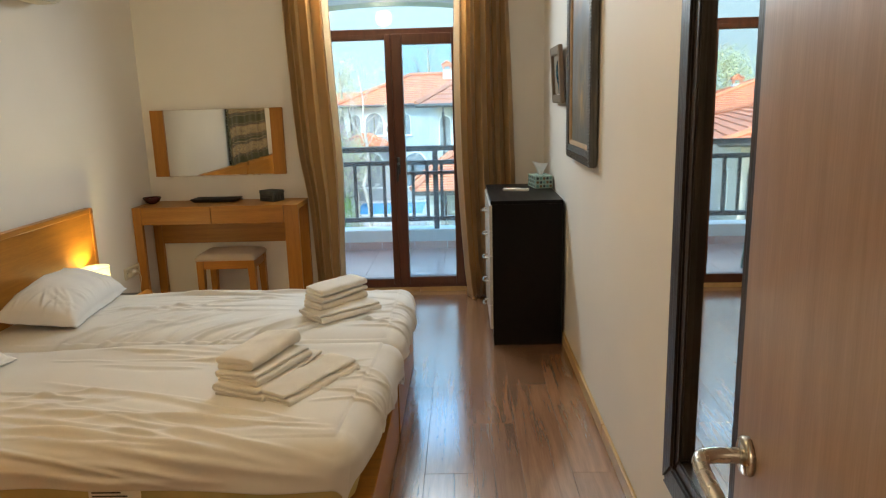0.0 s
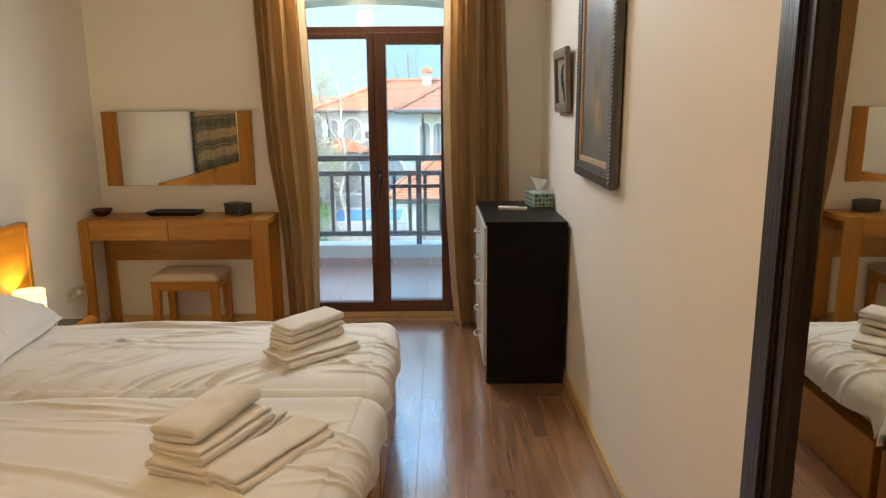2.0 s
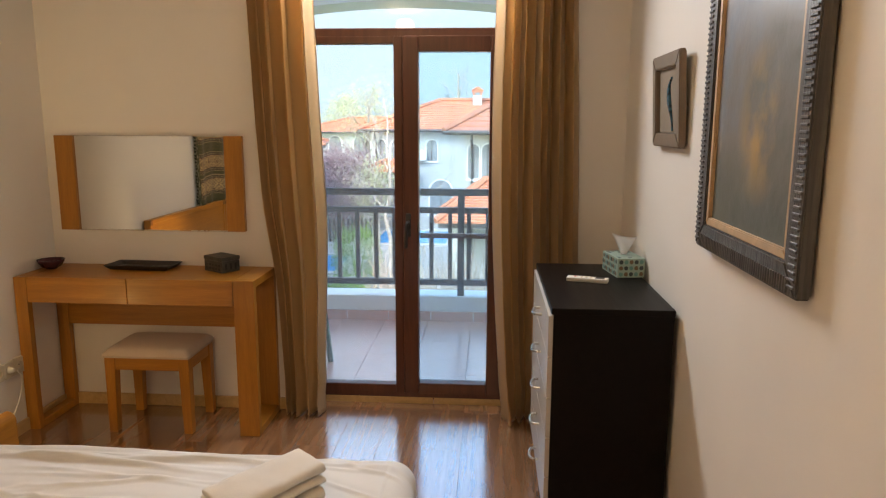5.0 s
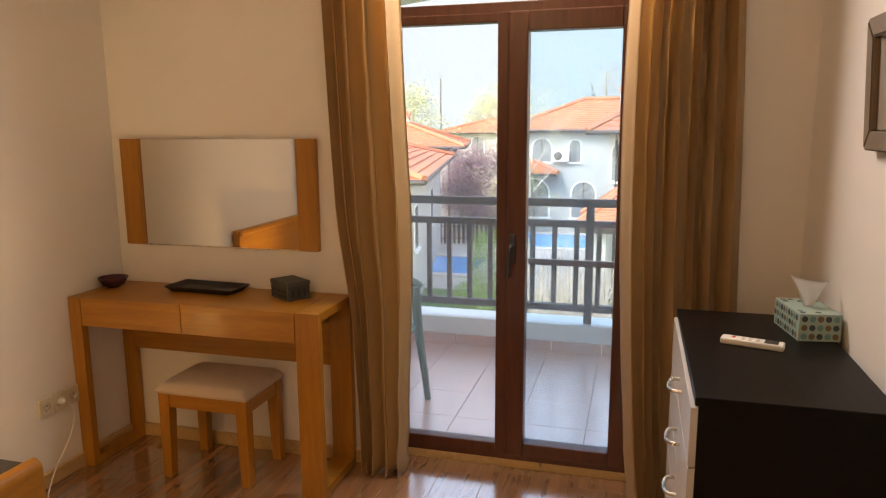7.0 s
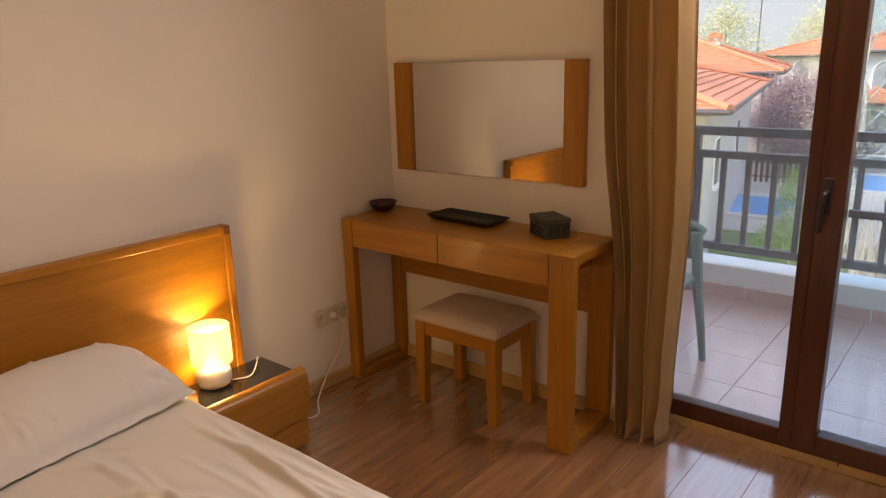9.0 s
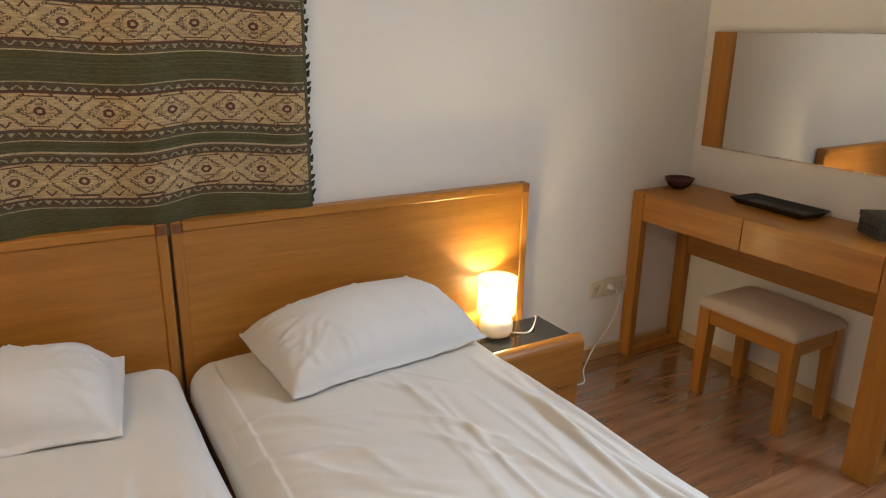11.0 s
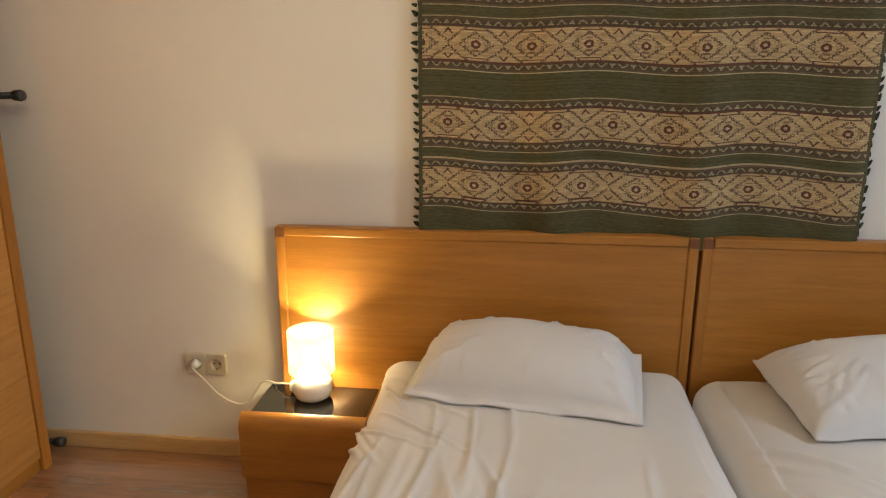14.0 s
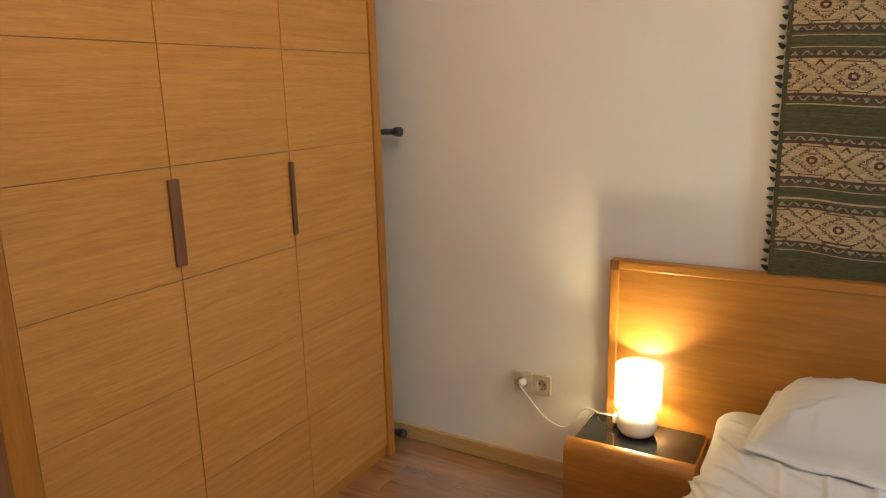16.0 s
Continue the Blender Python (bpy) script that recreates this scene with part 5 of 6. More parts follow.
# ---- woven wall hanging ----
def kilim():
    ya, yb, za, zb = -3.098, -1.803, 0.825, 1.95
    nu, nv = 460, 400
    u = (np.arange(nu) + 0.5) / nu
    v = (np.arange(nv) + 0.5) / nv
    U, V = np.meshgrid(u, v, indexing="ij")
    Y, Z = ya + U * (yb - ya), za + V * (zb - za)
    green, olive, cream, brown, red, pale = [np.array(c) for c in
        ((0.072, 0.066, 0.023), (0.070, 0.052, 0.027), (0.40, 0.29, 0.145), (0.105, 0.068, 0.038), (0.095, 0.034, 0.020), (0.36, 0.29, 0.17))]
    C = np.zeros((nu, nv, 3)) + green
    rows = [(0.997, 0.0), (1.181, 0.5), (1.411, 0.0), (1.595, 0.5), (1.825, 0.0)]
    step = 0.1625
    q = 0.0040
    for z0, ph in rows:
        d = (Z - z0) * 1.06
        a = np.abs(d)
        C[(a < 0.052)] = cream
        band = (a >= 0.050) & (a < 0.076)
        C[band] = olive
        C[(a >= 0.050) & (a < 0.0535)] = red * 0.9
        C[(a >= 0.0725) & (a < 0.076)] = brown
        C[(a >= 0.0785) & (a < 0.0820)] = pale
        t = np.mod(Y, 0.030) / 0.030
        tri = np.abs(t - 0.5) * 2
        hgt = (a - 0.056) / 0.014
        small = np.mod(np.floor(Y / 0.030), 2) < 1
        C[band & (hgt > 0.1) & (hgt < 0.95) & np.where(small, np.abs(hgt - (1 - tri)) < 0.20, hgt < (0.75 - tri) * 1.4)] = pale * 0.75
        yc = np.mod(Y - (-2.442) - ph * step + step / 2, step) - step / 2
        by, bz = np.round(yc / q) * q, np.round(d / q) * q
        m = np.abs(by) / 0.050 + np.abs(bz) / 0.036
        inside = a < 0.050
        dash = np.mod(np.floor(yc / q) + np.floor(d / q) * 2, 4) < 2.6
        C[inside & (m > 0.86) & (m < 1.10) & dash] = brown
        C[inside & (m > 0.66) & (m < 0.78) & (np.abs(by) > 0.018) & dash] = brown * 1.9
        C[inside & (a > 0.017) & (a < 0.021) & (np.abs(yc) < 0.010)] = brown * 1.6
        e = np.hypot(yc / 1.15, d)
        C[inside & (e < 0.0125)] = red
        C[inside & (e < 0.0052)] = pale * 1.1
        C[inside & (np.abs(np.abs(d) - 0.042) < 0.002) & (np.abs(yc) < 0.034)] = red * 0.8
        ys = step / 2 - np.abs(yc)
        m2 = np.abs(np.round(ys / q) * q) / 0.044 - (a - 0.006) / 0.036
        C[inside & (np.abs(m2) < 0.13) & dash] = brown
        m3 = ys / 0.012 + (a - 0.030) / 0.014
        C[inside & (a > 0.030) & (a < 0.046) & (np.abs(m3 - 1) < 0.25)] = red * 0.9
    edge = (Y < ya + 0.012) | (Y > yb - 0.012)
    C[edge] = green * 0.8
    rng = np.random.default_rng(5)
    C *= (1 + 0.10 * rng.standard_normal((1, nv, 1))) * (1 + 0.06 * rng.standard_normal((nu, nv, 1)))
    # soft hanging folds
    gu, gv = np.arange(nu + 1) / nu, np.arange(nv + 1) / nv
    GU, GV = np.meshgrid(gu, gv, indexing="ij")
    amp = 0.021 * (1 - GV) ** 0.7 + 0.005
    X = XL + 0.030 + amp * (np.sin(GU * 21 + 0.6) * 0.6 + np.sin(GU * 38 + 2.0 + GV * 1.5) * 0.4)
    sag = 0.010 * np.sin(GU * 17 + 1.0) * (1 - GV) - 0.012 * (GU - 0.5)
    P = np.stack([X, ya + GU * (yb - ya), za + GV * (zb - za) + sag], -1).reshape(-1, 3)
    idx = np.arange((nu + 1) * (nv + 1)).reshape(nu + 1, nv + 1)
    F = np.stack([idx[:-1, :-1], idx[1:, :-1], idx[1:, 1:], idx[:-1, 1:]], -1).reshape(-1, 4)
    me = bpy.data.meshes.new("cloth")
    me.from_pydata(P.tolist(), [], F.tolist())
    att = me.color_attributes.new("weave", "FLOAT_COLOR", "CORNER")
    col = np.concatenate([np.clip(C, 0, 1), np.ones((nu, nv, 1))], -1).reshape(-1, 1, 4)
    att.data.foreach_set("color", np.repeat(col, 4, axis=1).astype(np.float32).ravel())
    me.materials.append(M_weave)
    me.polygons.foreach_set("use_smooth", [True] * len(me.polygons))
    k = thing("wall_hanging", (XL, (ya + yb) / 2, za), "green and cream woven kilim hung behind the beds", "wall hanging")
    c = new("cloth", me)
    c.parent = k
    c.matrix_parent_inverse = k.matrix_world.inverted()
    green_m = mat("tassel_yarn", (0.03, 0.035, 0.018), 0.9, var=0.3, scale=60)
    tm = None
    cord_m = mat("edging_cord", (0.26, 0.23, 0.14), 0.9, second=(0.03, 0.035, 0.018), scale=90, stretch=(1, 1, 1.4))
    for y, sgn in ((ya, -1), (yb, 1)):
        part("edge_cord", tube([(XL + 0.030 + 0.004 * math.sin(q * 1.7), y - sgn * 0.003 + 0.0012 * math.sin(q * 2.1), za + 0.012 + (zb - za - 0.02) * q / 60) for q in range(61)], 0.0045, 6), cord_m, k, "green and cream twisted edging cord", True)
        zz = za + 0.03
        while zz < zb:
            if tm is None:
                bm = lathe([(0, 0.0), (0.008, 0.001), (0.0075, 0.008), (0.0055, 0.015), (0.003, 0.021), (0.0, 0.024)], 8)
                t = part("tassel", bm, green_m, k)
                tm = t.data
            else:
                t = new("tassel", tm)
                t.parent = k
                t.matrix_parent_inverse = k.matrix_world.inverted()
            rt = random.Random(round(zz * 1000) + sgn)
            k_size = rt.uniform(0.7, 1.0)
            t.matrix_basis = pose(XL + 0.022, y + sgn * rt.uniform(0.001, 0.006), zz - 0.012, -50 * sgn + 20 + rt.uniform(-28, 28), rt.uniform(-25, 25), 0) @ Matrix.Diagonal((k_size, k_size, k_size * rt.uniform(0.85, 1.15), 1))
            zz += 0.0262


kilim()


# ---- wardrobe and the things stored beside it ----
def wardrobe():
    w = thing("wardrobe", (0.84, -4.7, 0), "tall oak wardrobe with three grooved doors", "wardrobe")
    x0, x1, yf, yb, h = 0.132, 1.540, -4.397, -4.962, 2.15
    for a, b in ((x0, x0 + 0.042), (x1 - 0.062, x1)):
        part("side_panel", box(a, b, yb, yf + 0.006, 0.0, h, 0.004), M_oak_z, w)
    part("carcass", box(x0 + 0.042, x1 - 0.062, yb, yf - 0.03, 0.0, h - 0.03), M_oak_z, w)
    part("top", box(x0 + 0.042, x1 - 0.062, yb, yf + 0.006, h - 0.0295, h, 0.003), M_oak_x, w)
    part("plinth", box(x0 + 0.042, x1 - 0.062, yf - 0.0295, yf - 0.012, 0.0, 0.045), M_oak_x, w)
    seams = [x0 + 0.044, 0.612, 1.048, x1 - 0.064]
    grooves = [0.05, 0.358, 0.653, 0.943, 1.238, 1.537, 1.832, h - 0.032]
    groove_m = mat("groove_shadow_gap", (0.30, 0.14, 0.045), 0.7, var=0.1)
    for a, b in zip(seams, seams[1:]):
        d = part("door", box(a + 0.0008, b - 0.0008, yf - 0.028, yf - 0.0035, grooves[0], grooves[-1]), groove_m, w)
        for z0, z1 in zip(grooves, grooves[1:]):
            part("panel", box(a + 0.0012, b - 0.0012, yf - 0.0034, yf, z0 + 0.0009, z1 - 0.0009, 0.0008, 1), M_ward, d)
    hm = wood("walnut_grip", (0.17, 0.075, 0.035), (0.11, 0.05, 0.022), "z", 0.4)
    for x, wd in ((1.048, 0.017), (0.612, 0.009)):
        part("handle", box(x - wd, x + wd, yf + 0.0002, yf + 0.010, 0.980, 1.207, 0.004), hm, w, "vertical walnut grip")


wardrobe()


def stored_rack():
    r = thing("ironing_board", (0.08, -4.65, 0), "folded ironing board with black feet stored behind the wardrobe", "ironing board")
    for z, ye in ((1.262, -4.350), (0.045, -4.388)):
        ft = part("foot_tube", tube([(0.062, -4.70, z - 0.004), (0.062, ye - 0.01, z)], 0.011, 10), M_black_metal, r, "", True)
        part("end_cap", lathe([(0, 0), (0.016, 0.001), (0.0185, 0.010), (0.016, 0.032), (0, 0.034)], 16, Matrix.Translation((0.062, ye, z)) @ Matrix.Rotation(radians(90), 4, "X")), M_dark_plastic, ft, "black rubber cap", True)
    part("leg_tube", tube([(0.062, -4.68, 0.02), (0.062, -4.66, 1.28)], 0.011, 10), M_black_metal, r)
    cv = mat("board_cover", (0.50, 0.42, 0.12), 0.8, var=0.1)
    part("board", box(0.085, 0.112, -4.90, -4.43, 0.0, 1.13, 0.012, 3), cv, r, "yellow cotton board cover")


stored_rack()


def air_conditioner():
    a = thing("air_conditioner", (XL, -1.55, 1.99), "white wall-mounted air conditioner above the bed", "air conditioner")
    y0, y1 = -1.95, -1.15
    prof = [(XL, 2.005), (XL + 0.13, 2.00), (XL + 0.19, 2.04), (XL + 0.20, 2.20), (XL + 0.165, 2.27), (XL, 2.27)]
    bm = prism([(u, v) for u, v in prof], "y", y0, y1)
    bmesh.ops.bevel(bm, geom=list(bm.edges), offset=0.008, segments=3, affect="EDGES")
    part("housing", bm, M_white_plastic, a)
    part("louvre", box(XL + 0.05, XL + 0.155, y0 + 0.04, y1 - 0.06, 1.992, 2.000, 0.002), M_beige_plastic, a)


air_conditioner()

cl = thing("ceiling_lamp", (1.40, -3.30, ZC), "round white glass ceiling lamp, lit", "lamp")
part("mount_plate", lathe([(0, 0), (0.11, 0), (0.11, -0.02), (0, -0.02)], 40, Matrix.Translation((1.40, -3.30, ZC))), M_white_plastic, cl)
rim = lathe([(0.14, 0.0), (0.16, -0.012), (0.14, -0.024), (0.14, 0.0)], 48, Matrix.Translation((1.40, -3.30, ZC - 0.02)))
part("glass_dish", rim, M_globe, cl, "glowing opal glass ring")


# ---- outdoors ----
GZ = -4.2
EYE = Vector((2.25, -2.5, 1.45))


def polar(az, d, z=GZ):
    """A spot outside by its bearing from the room and its distance."""
    return Vector((EYE.x + d * math.sin(radians(az)), EYE.y + d * math.cos(radians(az)), z))


structure("ground", box(-400, 400, 2.2, 900, GZ - 1.0, GZ - 0.02), M_grass, "green lawn between the houses", "ground")
sheet = grid_mesh(24, 6, lambda u, v: Vector((EYE.x + 260 * math.sin(radians(80 * u - 42)), EYE.y + 260 * math.cos(radians(80 * u - 42)), -6 + 120 * v)))
structure("backdrop", sheet, glow_material("hazy_sky", (0.57, 0.81, 1.0), 0.19, (0.0, 0.0, 0.0)), "pale blue hazy spring sky", "sky", True)
pv = bmesh.new()
c = polar(-13, 27)
box(c.x - 14, c.x + 22, 20.5, 40, GZ - 0.019, GZ + 0.01, into=pv)
structure("pavement", pv, M_paving, "pale paving round the pools", "pavement")
for nm, az0, az1, d0, d1 in (("swimming_pool", -17.5, -12.3, 26.3, 29.8), ("swimming_pool", -9.3, -3.4, 32.3, 36.5)):
    a, b = polar(az0, (d0 + d1) / 2), polar(az1, (d0 + d1) / 2)
    p = thing(nm, ((a.x + b.x) / 2, (a.y + b.y) / 2, GZ), "blue outdoor swimming pool with a pale coping", "pool")
    yc, hy = (a.y + b.y) / 2, (d1 - d0) / 2
    part("water", box(a.x, b.x, yc - hy, yc + hy, GZ - 0.3, GZ + 0.03), M_water, p)
    cp = bmesh.new()
    for q in ((a.x - 0.4, b.x + 0.4, yc - hy - 0.4, yc - hy), (a.x - 0.4, b.x + 0.4, yc + hy, yc + hy + 0.4), (a.x - 0.4, a.x, yc - hy, yc + hy), (b.x, b.x + 0.4, yc - hy, yc + hy)):
        box(*q, GZ - 0.3, GZ + 0.09, 0.02, 1, into=cp)
    part("coping", cp, M_plaster, p)


def arch_outline(w, h, n=10):
    return [(-w / 2, 0), (w / 2, 0), (w / 2, h - w / 2)] + [(w / 2 * math.cos(a), h - w / 2 + w / 2 * math.sin(a)) for a in [math.pi * k / n for k in range(1, n)]] + [(-w / 2, h - w / 2)]


def hip_roof(x0, x1, y0, y1, z, rise, over, into, n=16):
    """Hipped roof in courses of tiles, each course a little step."""
    a, b, c, d = x0 - over, x1 + over, y0 - over, y1 + over
    half = min(b - a, d - c) / 2
    for k in range(n):
        t0, t1 = k / n, (k + 1) / n
        o = half * t0
        o1 = half * t1
        lift = 0.05
        bm = bmesh.new()
        lo = [bm.verts.new(p) for p in ((a + o, c + o, z + rise * t0 + lift), (b - o, c + o, z + rise * t0 + lift), (b - o, d - o, z + rise * t0 + lift), (a + o, d - o, z + rise * t0 + lift))]
        lw = [bm.verts.new(p) for p in ((a + o, c + o, z + rise * t0 - 0.02), (b - o, c + o, z + rise * t0 - 0.02), (b - o, d - o, z + rise * t0 - 0.02), (a + o, d - o, z + rise * t0 - 0.02))]
        hi = [bm.verts.new(p) for p in ((a + o1, c + o1, z + rise * t1), (b - o1, c + o1, z + rise * t1), (b - o1, d - o1, z + rise * t1), (a + o1, d - o1, z + rise * t1))]
        for i in range(4):
            j = (i + 1) % 4
            bm.faces.new((lo[i], lo[j], hi[j], hi[i]))
            bm.faces.new((lw[i], lw[j], lo[j], lo[i]))
        add(into, bm)
    # ridge and hip caps
    cx, cy = (a + b) / 2, (c + d) / 2
    if b - a > d - c:
        r0, r1 = (a + half, cy, z + rise), (b - half, cy, z + rise)
    else:
        r0, r1 = (cx, c + half, z + rise), (cx, d - half, z + rise)
    for p, q in (((a, c, z), r0), ((b, c, z), r1 if b - a > d - c else r0), ((a, d, z), r0 if b - a > d - c else r1), ((b, d, z), r1), (r0, r1)):
        if (Vector(p) - Vector(q)).length > 0.1:
            tube([(p[0], p[1], p[2] + 0.06), (q[0], q[1], q[2] + 0.06)], 0.12 if n > 8 else 0.05, 6, into)


# villa's white plaster with its shade put into the colour, greyer than M_plaster
M_plaster_shaded = mat("shaded_white_plaster", (0.44, 0.445, 0.43), 0.9, var=0.08, scale=1.5, bump=0.25, bump_scale=60)
# browner tile for the near house
M_roof_near = mat("brown_roof_tile", (0.47, 0.185, 0.105), 0.8, second=(0.36, 0.125, 0.072), scale=1.4, fine=0.14)


def house(x0, x1, y0, y1, eave, rise, label, openings=(), chimneys=(), spin=0.0, over=0.6, flue=0.26, skin=None, tiles=None):
    """openings: (face, along, sill height, width, height, arched)."""
    h = thing("house", ((x0 + x1) / 2, (y0 + y1) / 2, GZ), label, "house", "houses round the pools")
    part("wall", box(x0, x1, y0, y1, GZ - 0.2, eave), skin or M_plaster, h)
    r = bmesh.new()
    hip_roof(x0, x1, y0, y1, eave + 0.10, rise, over, r)
    roof = part("roof", r, tiles or M_roof, h, "hipped orange clay tile roof")
    part("soffit", box(x0 - over + 0.03, x1 + over - 0.03, y0 - over + 0.03, y1 + over - 0.03, eave + 0.0005, eave + 0.09), M_gutter, h)
    g = bmesh.new()
    tube([(x0 - over, y0 - over, eave + 0.08), (x1 + over, y0 - over, eave + 0.08)], 0.075, 8, g)
    tube([(x1 + over, y0 - over, eave + 0.08), (x1 + over, y1 + over, eave + 0.08)], 0.075, 8, g)
    tube([(x0 - over, y0 - over, eave + 0.08), (x0 - over, y1 + over, eave + 0.08)], 0.075, 8, g)
    part("gutter", g, M_gutter, h)
    for px in (x0 + 0.25, x1 - 0.25):
        part("downpipe", tube([(px, y0 - over, eave + 0.05), (px, y0 - over, eave - 0.15), (px, y0 - 0.08, eave - 0.75), (px, y0 - 0.08, GZ)], 0.05, 6), M_gutter, h)
    for f, s, z, w, hh, arched in openings:
        out = arch_outline(w, hh) if arched else [(-w / 2, 0), (w / 2, 0), (w / 2, hh), (-w / 2, hh)]
        m = {"s": Matrix.Translation((s, y0, z)), "w": Matrix.Translation((x0, s, z)) @ Matrix.Rotation(radians(-90), 4, "Z"), "e": Matrix.Translation((x1, s, z)) @ Matrix.Rotation(radians(90), 4, "Z")}[f]
        fr = prism([(u * 1.14, v * 1.05 - 0.03) for u, v in out], "y", -0.03, 0.02)
        bmesh.ops.transform(fr, matrix=m, verts=fr.verts)
        win = part("window", fr, M_plaster_in, h)
        gl = prism(out, "y", -0.035, -0.031)
        bmesh.ops.transform(gl, matrix=m, verts=gl.verts)
        part("pane", gl, M_far_glass, win)
        bar = box(-0.03, 0.03, -0.05, -0.036, 0.0, hh * 0.98, m=m)
        part("mullion", bar, M_gutter, win)
        part("sill", box(-w * 0.62, w * 0.62, -0.12, -0.0301, -0.10, -0.032, m=m), M_plaster_in, win)
    for cx, cy, top in chimneys:
        ch = bmesh.new()
        box(cx - flue, cx + flue, cy - flue, cy + flue, eave + 0.1, top, into=ch)
        part("chimney", ch, M_plaster, roof)
        cap = bmesh.new()
        for sx in (-1, 1):
            for sy in (-1, 1):
                box(cx + sx * flue * 0.8 - 0.05, cx + sx * flue * 0.8 + 0.05, cy + sy * flue * 0.8 - 0.05, cy + sy * flue * 0.8 + 0.05, top, top + 0.22, into=cap)
        hip_roof(cx - flue, cx + flue, cy - flue, cy + flue, top + 0.22, 0.22, 0.06, cap, 4)
        part("chimney_cap", cap, M_roof, roof)
    corner = Vector((x1, y0, 0))
    h.matrix_world = Matrix.Translation(corner) @ Matrix.Rotation(radians(spin), 4, "Z") @ Matrix.Translation(-corner) @ h.matrix_world
    return h


house(-13.7, -3.7, 15.1, 29.5, -0.06, 1.5, "white plaster house with a low orange tile roof near the pool",
      (("e", 18.0, -2.3, 0.9, 1.3, False), ("e", 24.0, -2.3, 0.9, 1.3, False), ("s", -5.3, -2.2, 0.9, 1.5, False), ("s", -5.3, -4.0, 0.9, 1.5, False)),
      ((-5.75, 20.3, 1.95),), 11.8)
house(-16.5, -6.95, 32.9, 41.7, 0.28, 1.7, "white plaster house with an orange tile roof and chimney",
      (("e", 36.0, -1.9, 1.0, 1.5, False), ("e", 39.5, -1.9, 1.0, 1.5, False)), ((-10.0, 37.4, 1.85),), 11.8)
a = polar(-11.0, 62)
house(a.x - 5, a.x + 7, a.y, a.y + 8, 0.75, 1.25, "distant white house with arched windows and an orange roof",
      tuple(("s", a.x - 4 + 2.2 * k, -1.2, 1.1, 1.7, True) for k in range(4)))
a = Vector((-4.2, 35.0, 0))
house(a.x, 8.0, a.y, a.y + 7.0, 1.10, 1.68, "large white villa with arched openings under an orange tile roof",
      (("s", -3.7, -0.45, 0.55, 1.15, True), ("s", -2.64, -0.45, 1.0, 1.22, True), ("s", -0.9, -0.45, 0.6, 1.15, True), ("s", -3.0, -3.4, 1.5, 2.0, True), ("s", -0.4, -3.4, 1.2, 1.9, True)),
      ((1.50, a.y + 3.0, 3.15),), skin=M_plaster_shaded)
v = thing("porch_roof", (-3.1, a.y, -0.9), "small orange tile porch roof on the villa wall", "roof")
pr = bmesh.new()
hip_roof(-4.35, -1.95, a.y - 1.0, a.y + 1.2, -0.98, 0.55, 0.3, pr)
part("tiles", pr, M_roof, v)
part("soffit", box(-4.6, -1.7, a.y - 1.2, a.y - 0.001, -1.15, -0.99), M_gutter, v)
ac = thing("outdoor_unit", (-1.65, a.y - 0.2, -0.4), "white outdoor air conditioning unit on the villa wall", "air conditioner")
ax = -1.62
part("case", box(ax - 0.45, ax + 0.45, a.y - 0.40, a.y - 0.03, -0.42, 0.16, 0.03), M_white_plastic, ac)
part("fan_grille", lathe([(0.22, 0), (0.22, 0.02), (0.05, 0.03), (0, 0.03)], 24, Matrix.Translation((ax - 0.12, a.y - 0.40, -0.13)) @ Matrix.Rotation(radians(90), 4, "X")), M_gutter, ac)
a = polar(-2.05, 25)
house(a.x, a.x + 9, a.y, a.y + 10, 1.14, 2.9, "white house with tall arched windows and an orange roof",
      (("s", a.x + 0.30, -0.45, 0.42, 1.25, True), ("s", a.x + 0.82, -0.45, 0.42, 1.25, True), ("w", a.y + 1.6, -1.0, 0.6, 1.6, True)), (), over=0.75, tiles=M_roof_near)
lw = thing("low_roof", (a.x + 0.8, a.y - 1.5, -1.6), "low orange tile lean-to roof in front of the white house", "roof")
pr = bmesh.new()
hip_roof(a.x - 0.4, a.x + 6, a.y - 3.0, a.y - 0.7, -1.65, 1.25, 0.45, pr)
part("tiles", pr, M_roof, lw)
part("soffit", box(a.x - 0.75, a.x + 6.2, a.y - 3.3, a.y - 0.4, -1.85, -1.66), M_gutter, lw)
for dx in (-0.3, 2.4, 5.6):
    part("post", box(a.x + dx, a.x + dx + 0.4, a.y - 2.9, a.y - 2.5, GZ, -1.851), M_plaster, lw)


# ---- trees and planting ----
def limb(bm, p, d, length, r, depth, rng, tips, spread=0.6, droop=0.0):
    pts = [p]
    q, dd = p.copy(), d.copy()
    n = 4
    for k in range(n):
        dd = (dd + Vector((rng.uniform(-1, 1), rng.uniform(-1, 1), rng.uniform(-0.5, 0.5) - droop)) * 0.14).normalized()
        q = q + dd * (length / n)
        pts.append(q.copy())
    tube(pts, r, 5 if depth else 7, bm, 0.5)
    tips.append(q.copy())
    if depth > 0:
        for k in range(rng.randint(3, 4)):
            t = rng.uniform(0.35, 1.0)
            s = pts[min(n, int(t * n))]
            nd = (dd + Vector((rng.uniform(-1, 1), rng.uniform(-1, 1), rng.uniform(-0.2, 0.7))) * spread).normalized()
            limb(bm, s.copy(), nd, length * rng.uniform(0.5, 0.75), r * 0.5, depth - 1, rng, tips, spread, droop)


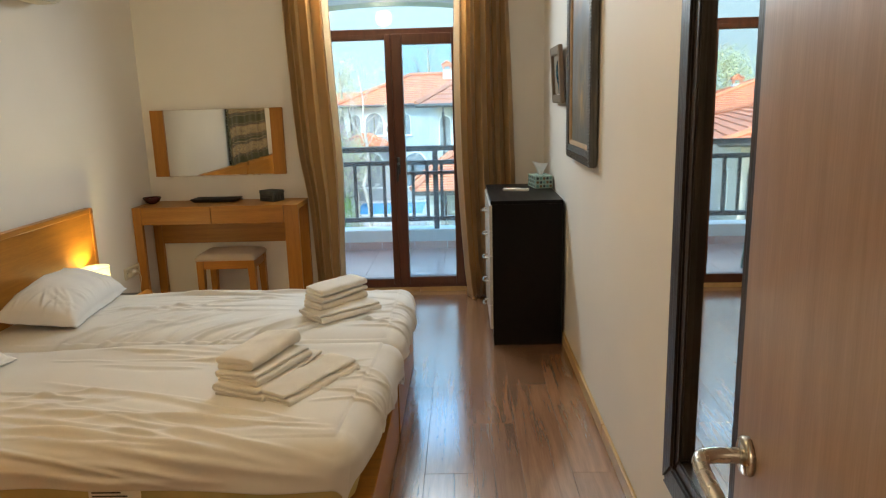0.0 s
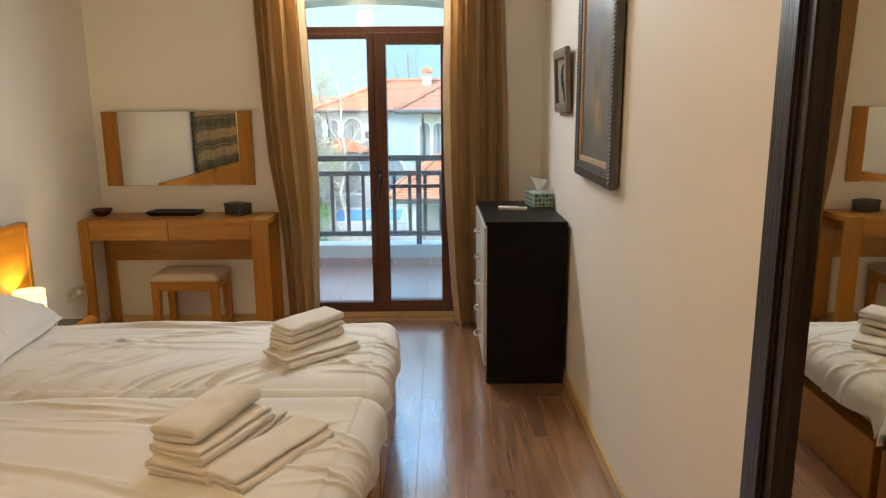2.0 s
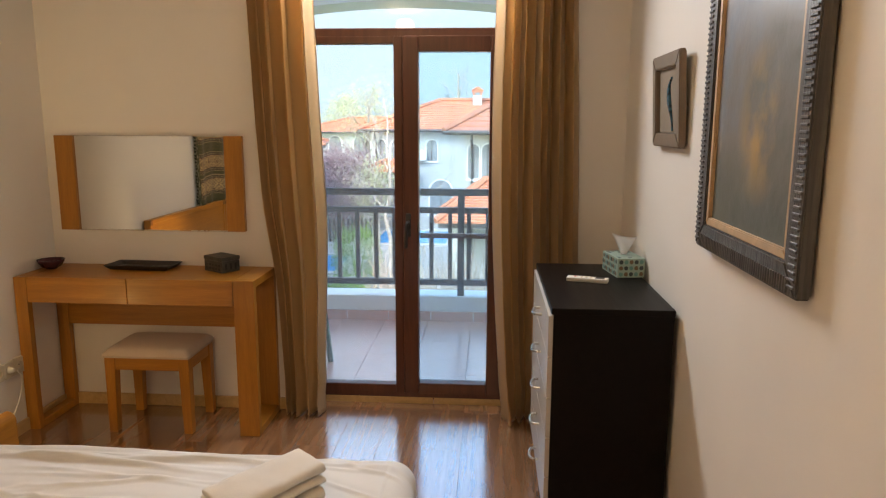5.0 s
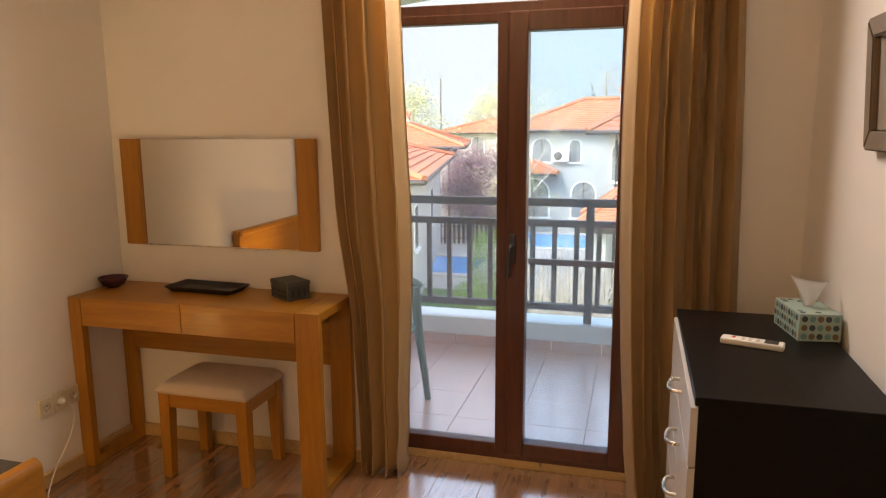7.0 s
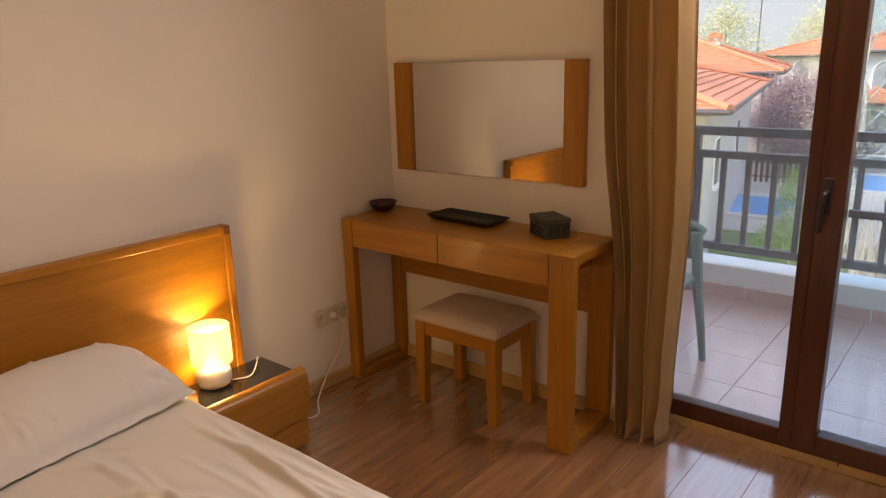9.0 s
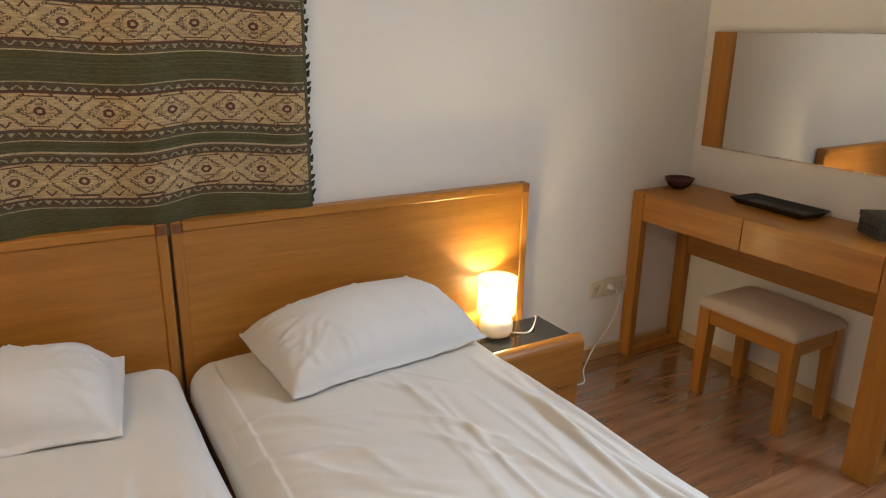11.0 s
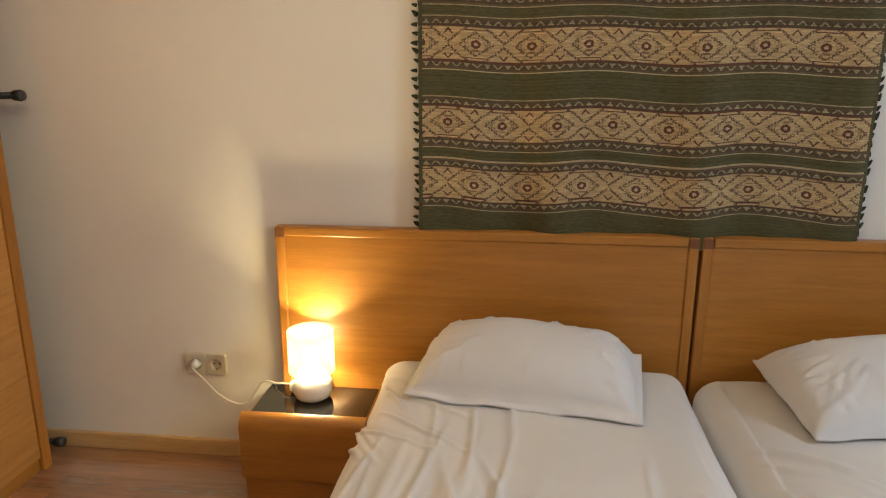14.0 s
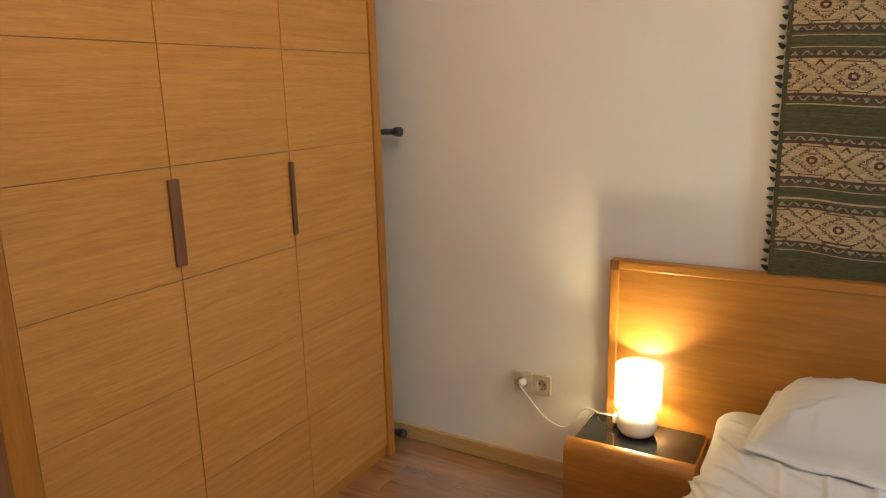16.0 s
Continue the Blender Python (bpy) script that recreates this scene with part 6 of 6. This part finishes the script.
def leaves(bm, tips, n, size, spread, rng, squash=1.0):
    vs, fs = [], []
    for tip in tips:
        for _ in range(n):
            c = tip + Vector((rng.gauss(0, spread), rng.gauss(0, spread), rng.gauss(0, spread) * squash))
            a = Vector((rng.gauss(0, 1), rng.gauss(0, 1), rng.gauss(0, 1))).normalized()
            b = a.cross(Vector((rng.gauss(0, 1), rng.gauss(0, 1), rng.gauss(0, 1)))).normalized()
            s = size * rng.uniform(0.35, 0.85)
            k = len(vs)
            vs += [c - a * s, c + b * s * 0.5, c + a * s, c - b * s * 0.5]
            fs.append((k, k + 1, k + 2, k + 3))
    me = bpy.data.meshes.new("tmp")
    me.from_pydata([tuple(v) for v in vs], [], fs)
    bm.from_mesh(me)
    bpy.data.meshes.remove(me)


def tree(at, height, r, bark, leaf, nleaf, size, spread, seed, label, lean=(0, 0), depth=3, share=0.35, wide=0.6, droop=0.0):
    rng = random.Random(seed)
    t = thing("tree", at, label, "tree", "trees in the grounds")
    bm = bmesh.new()
    tips = []
    top = Vector(at) + Vector((lean[0], lean[1], height))
    pts = [Vector(at) + (top - Vector(at)) * (k / 8) + Vector((rng.uniform(-1, 1), rng.uniform(-1, 1), 0)) * 0.12 * (k > 0) for k in range(9)]
    tube(pts, r, 9, bm, 0.22)
    for k in range(14):
        f = share + (1 - share) * k / 14
        p = Vector(at) + (top - Vector(at)) * f
        a = k * 2.4 + rng.uniform(-0.3, 0.3)
        d = Vector((math.cos(a), math.sin(a), 0.55 + 0.5 * f)).normalized()
        limb(bm, p, d, height * 0.24 * (1.25 - f) * (1 + wide), r * 0.30 * (1.2 - f), depth - 1, rng, tips, wide, droop)
    part("trunk", bm, bark, t)
    if nleaf:
        lf = bmesh.new()
        leaves(lf, tips, nleaf * 3, size, spread, rng)
        part("crown", lf, leaf, t)
    return t


tree(polar(-8.6, 24), 6.6, 0.09, M_bark, M_leaf, 2, 0.05, 0.25, 5, "slender white birch just coming into leaf")
tree(polar(-10.0, 48), 7.6, 0.25, M_bark2, M_leaf, 4, 0.10, 0.5, 6, "tall tree with sparse spring leaves", wide=0.7)
tree(polar(-17.8, 60), 7.6, 0.25, M_bark2, M_leaf, 6, 0.14, 0.6, 7, "distant green tree behind the roofs", wide=0.8)
tree(polar(-11.9, 75), 7.8, 0.25, M_bark2, M_leaf, 5, 0.14, 0.6, 17, "distant pale green tree behind the roofs", wide=0.7)
tree(polar(-2.5, 58), 9.8, 0.28, M_bark2, M_leaf, 0, 0.1, 0.5, 8, "bare tall tree behind the villa roof", wide=0.7)
tree(polar(-9.6, 26), 4.0, 0.07, M_bark, M_leaf, 4, 0.06, 0.25, 15, "young birch coming into leaf beside the pool")
tree(polar(-12.9, 35), 3.6, 0.16, M_bark2, M_leafp, 26, 0.10, 0.42, 9, "spreading purple-leaved plum tree", share=0.15, wide=0.75)
tree(polar(-11.2, 37), 3.3, 0.14, M_bark2, M_leafp, 22, 0.10, 0.42, 10, "spreading purple-leaved plum tree", share=0.15, wide=0.75)


def shrub(at, rx, rz, seed, material, n, label):
    rng = random.Random(seed)
    s = thing("shrub", at, label, "shrub", "clipped shrubs")
    bm = bmesh.new()
    tips = []
    for k in range(n):
        a, h = rng.uniform(0, 6.28), rng.uniform(0, 1)
        rr = rx * math.sqrt(max(0, 1 - (h - 0.35) ** 2 * 1.6)) * rng.uniform(0.75, 1.0)
        tips.append(Vector(at) + Vector((rr * math.cos(a), rr * math.sin(a), h * rz)))
    leaves(bm, tips, 14, 0.055, 0.13, rng)
    for k in range(5):
        tube([Vector(at), Vector(at) + Vector((rng.uniform(-0.4, 0.4) * rx, rng.uniform(-0.4, 0.4) * rx, rz * 0.7))], 0.03, 5, bm, 0.4)
    part("foliage", bm, material, s)


shrub(polar(-11.3, 24), 0.85, 2.0, 3, M_bush, 420, "rounded bright green conifer shrub by the pool")
shrub(polar(-12.6, 21.5), 0.8, 0.7, 4, M_bush, 240, "low green shrub on the lawn")
shrub(polar(-13.8, 44), 1.6, 1.0, 5, M_bush, 300, "green hedge shrub by the fence")
shrub(polar(-6.0, 44), 2.2, 0.9, 6, M_bush, 300, "green hedge shrub in front of the villa")

rng = random.Random(12)
rd = bmesh.new()
for k in range(460):
    p = polar(rng.uniform(-10.2, 0.5), rng.uniform(15.5, 21.5))
    h = rng.uniform(0.8, 2.3)
    q = p + Vector((rng.uniform(-0.7, 0.7), rng.uniform(-0.5, 0.5), h))
    m = (p + q) / 2 + Vector((rng.uniform(-0.2, 0.2), rng.uniform(-0.2, 0.2), 0.1))
    tube([p, m, q], 0.016, 3, rd, 0.4)
tagged(link_mesh("dry_shrubs", rd, M_reed), "bare tan twigs of dormant shrubs below the balcony", "shrubs", kind="stuff")


def fence(az0, az1, d, label):
    a, b = polar(az0, d), polar(az1, d)
    f = thing("fence", ((a.x + b.x) / 2, (a.y + b.y) / 2, GZ), label, "fence", "garden fences")
    n = int((b - a).length / 0.22)
    bm = bmesh.new()
    me = None
    for k in range(n):
        p = a.lerp(b, k / n)
        if me is None:
            s = part("picket", box(-0.06, 0.06, -0.012, 0.012, 0, 1.15), M_fence, f)
            me = s.data
        else:
            s = new("picket", me)
            s.parent = f
            s.matrix_parent_inverse = f.matrix_world.inverted()
        s.location = p
    for z in (0.25, 0.85):
        part("rail", tube([a + Vector((0, 0.03, z)), b + Vector((0, 0.03, z))], 0.03, 4), M_fence, f)


fence(-17.2, -9.6, 33.5, "dark wooden picket fence behind the pool")
fence(-8.0, -2.8, 42.0, "dark wooden picket fence before the villa")
pm = thing("flagpole", polar(-15.6, 70), "thin tall mast behind the roofs", "mast")
part("pole", tube([polar(-15.6, 70), polar(-15.6, 70, 6.0)], 0.06, 6), M_gutter, pm)

# ---- pieces of floor and paving ----
PW, PL = 0.193, 1.29
meshes = {}
row = 0
x = XL + 0.002
while x < XR:
    x1 = min(x + PW, XR)
    y = -7.3 + ((row * 0.43) % PL) - PL
    while y < 0.1:
        ya, yb = max(y, -7.3), min(y + PL, 0.116)
        if yb - ya > 0.02:
            key = (round(x1 - x, 3), round(yb - ya, 3))
            if key not in meshes:
                bm = box(0, key[0] - 0.0006, 0, key[1] - 0.0006, -0.012, 0.0, 0.0008, 1)
                me = bpy.data.meshes.new("plank")
                bm.to_mesh(me)
                bm.free()
                me.materials.append(M_plank)
                meshes[key] = me
            p = new("plank", meshes[key])
            p.parent = floor_ob
            p.location = (x, ya, 0)
        y += PL
    x += PW
    row += 1

slab = bpy.data.objects["balcony_slab"]
tm = None
for i in range(-2, 13):
    for j in range(6):
        x, y = -0.9 + i * 0.335, 0.31 + j * 0.335
        if y + 0.33 > 2.2 or x > 4.2:
            continue
        if tm is None:
            bm = box(0, 0.3328, 0, 0.3328, -0.045, -0.03, 0.0010, 1)
            tm = bpy.data.meshes.new("tile")
            bm.to_mesh(tm)
            bm.free()
            tm.materials.append(M_tile)
        t = new("tile", tm)
        t.parent = slab
        t.location = (x, y, 0)
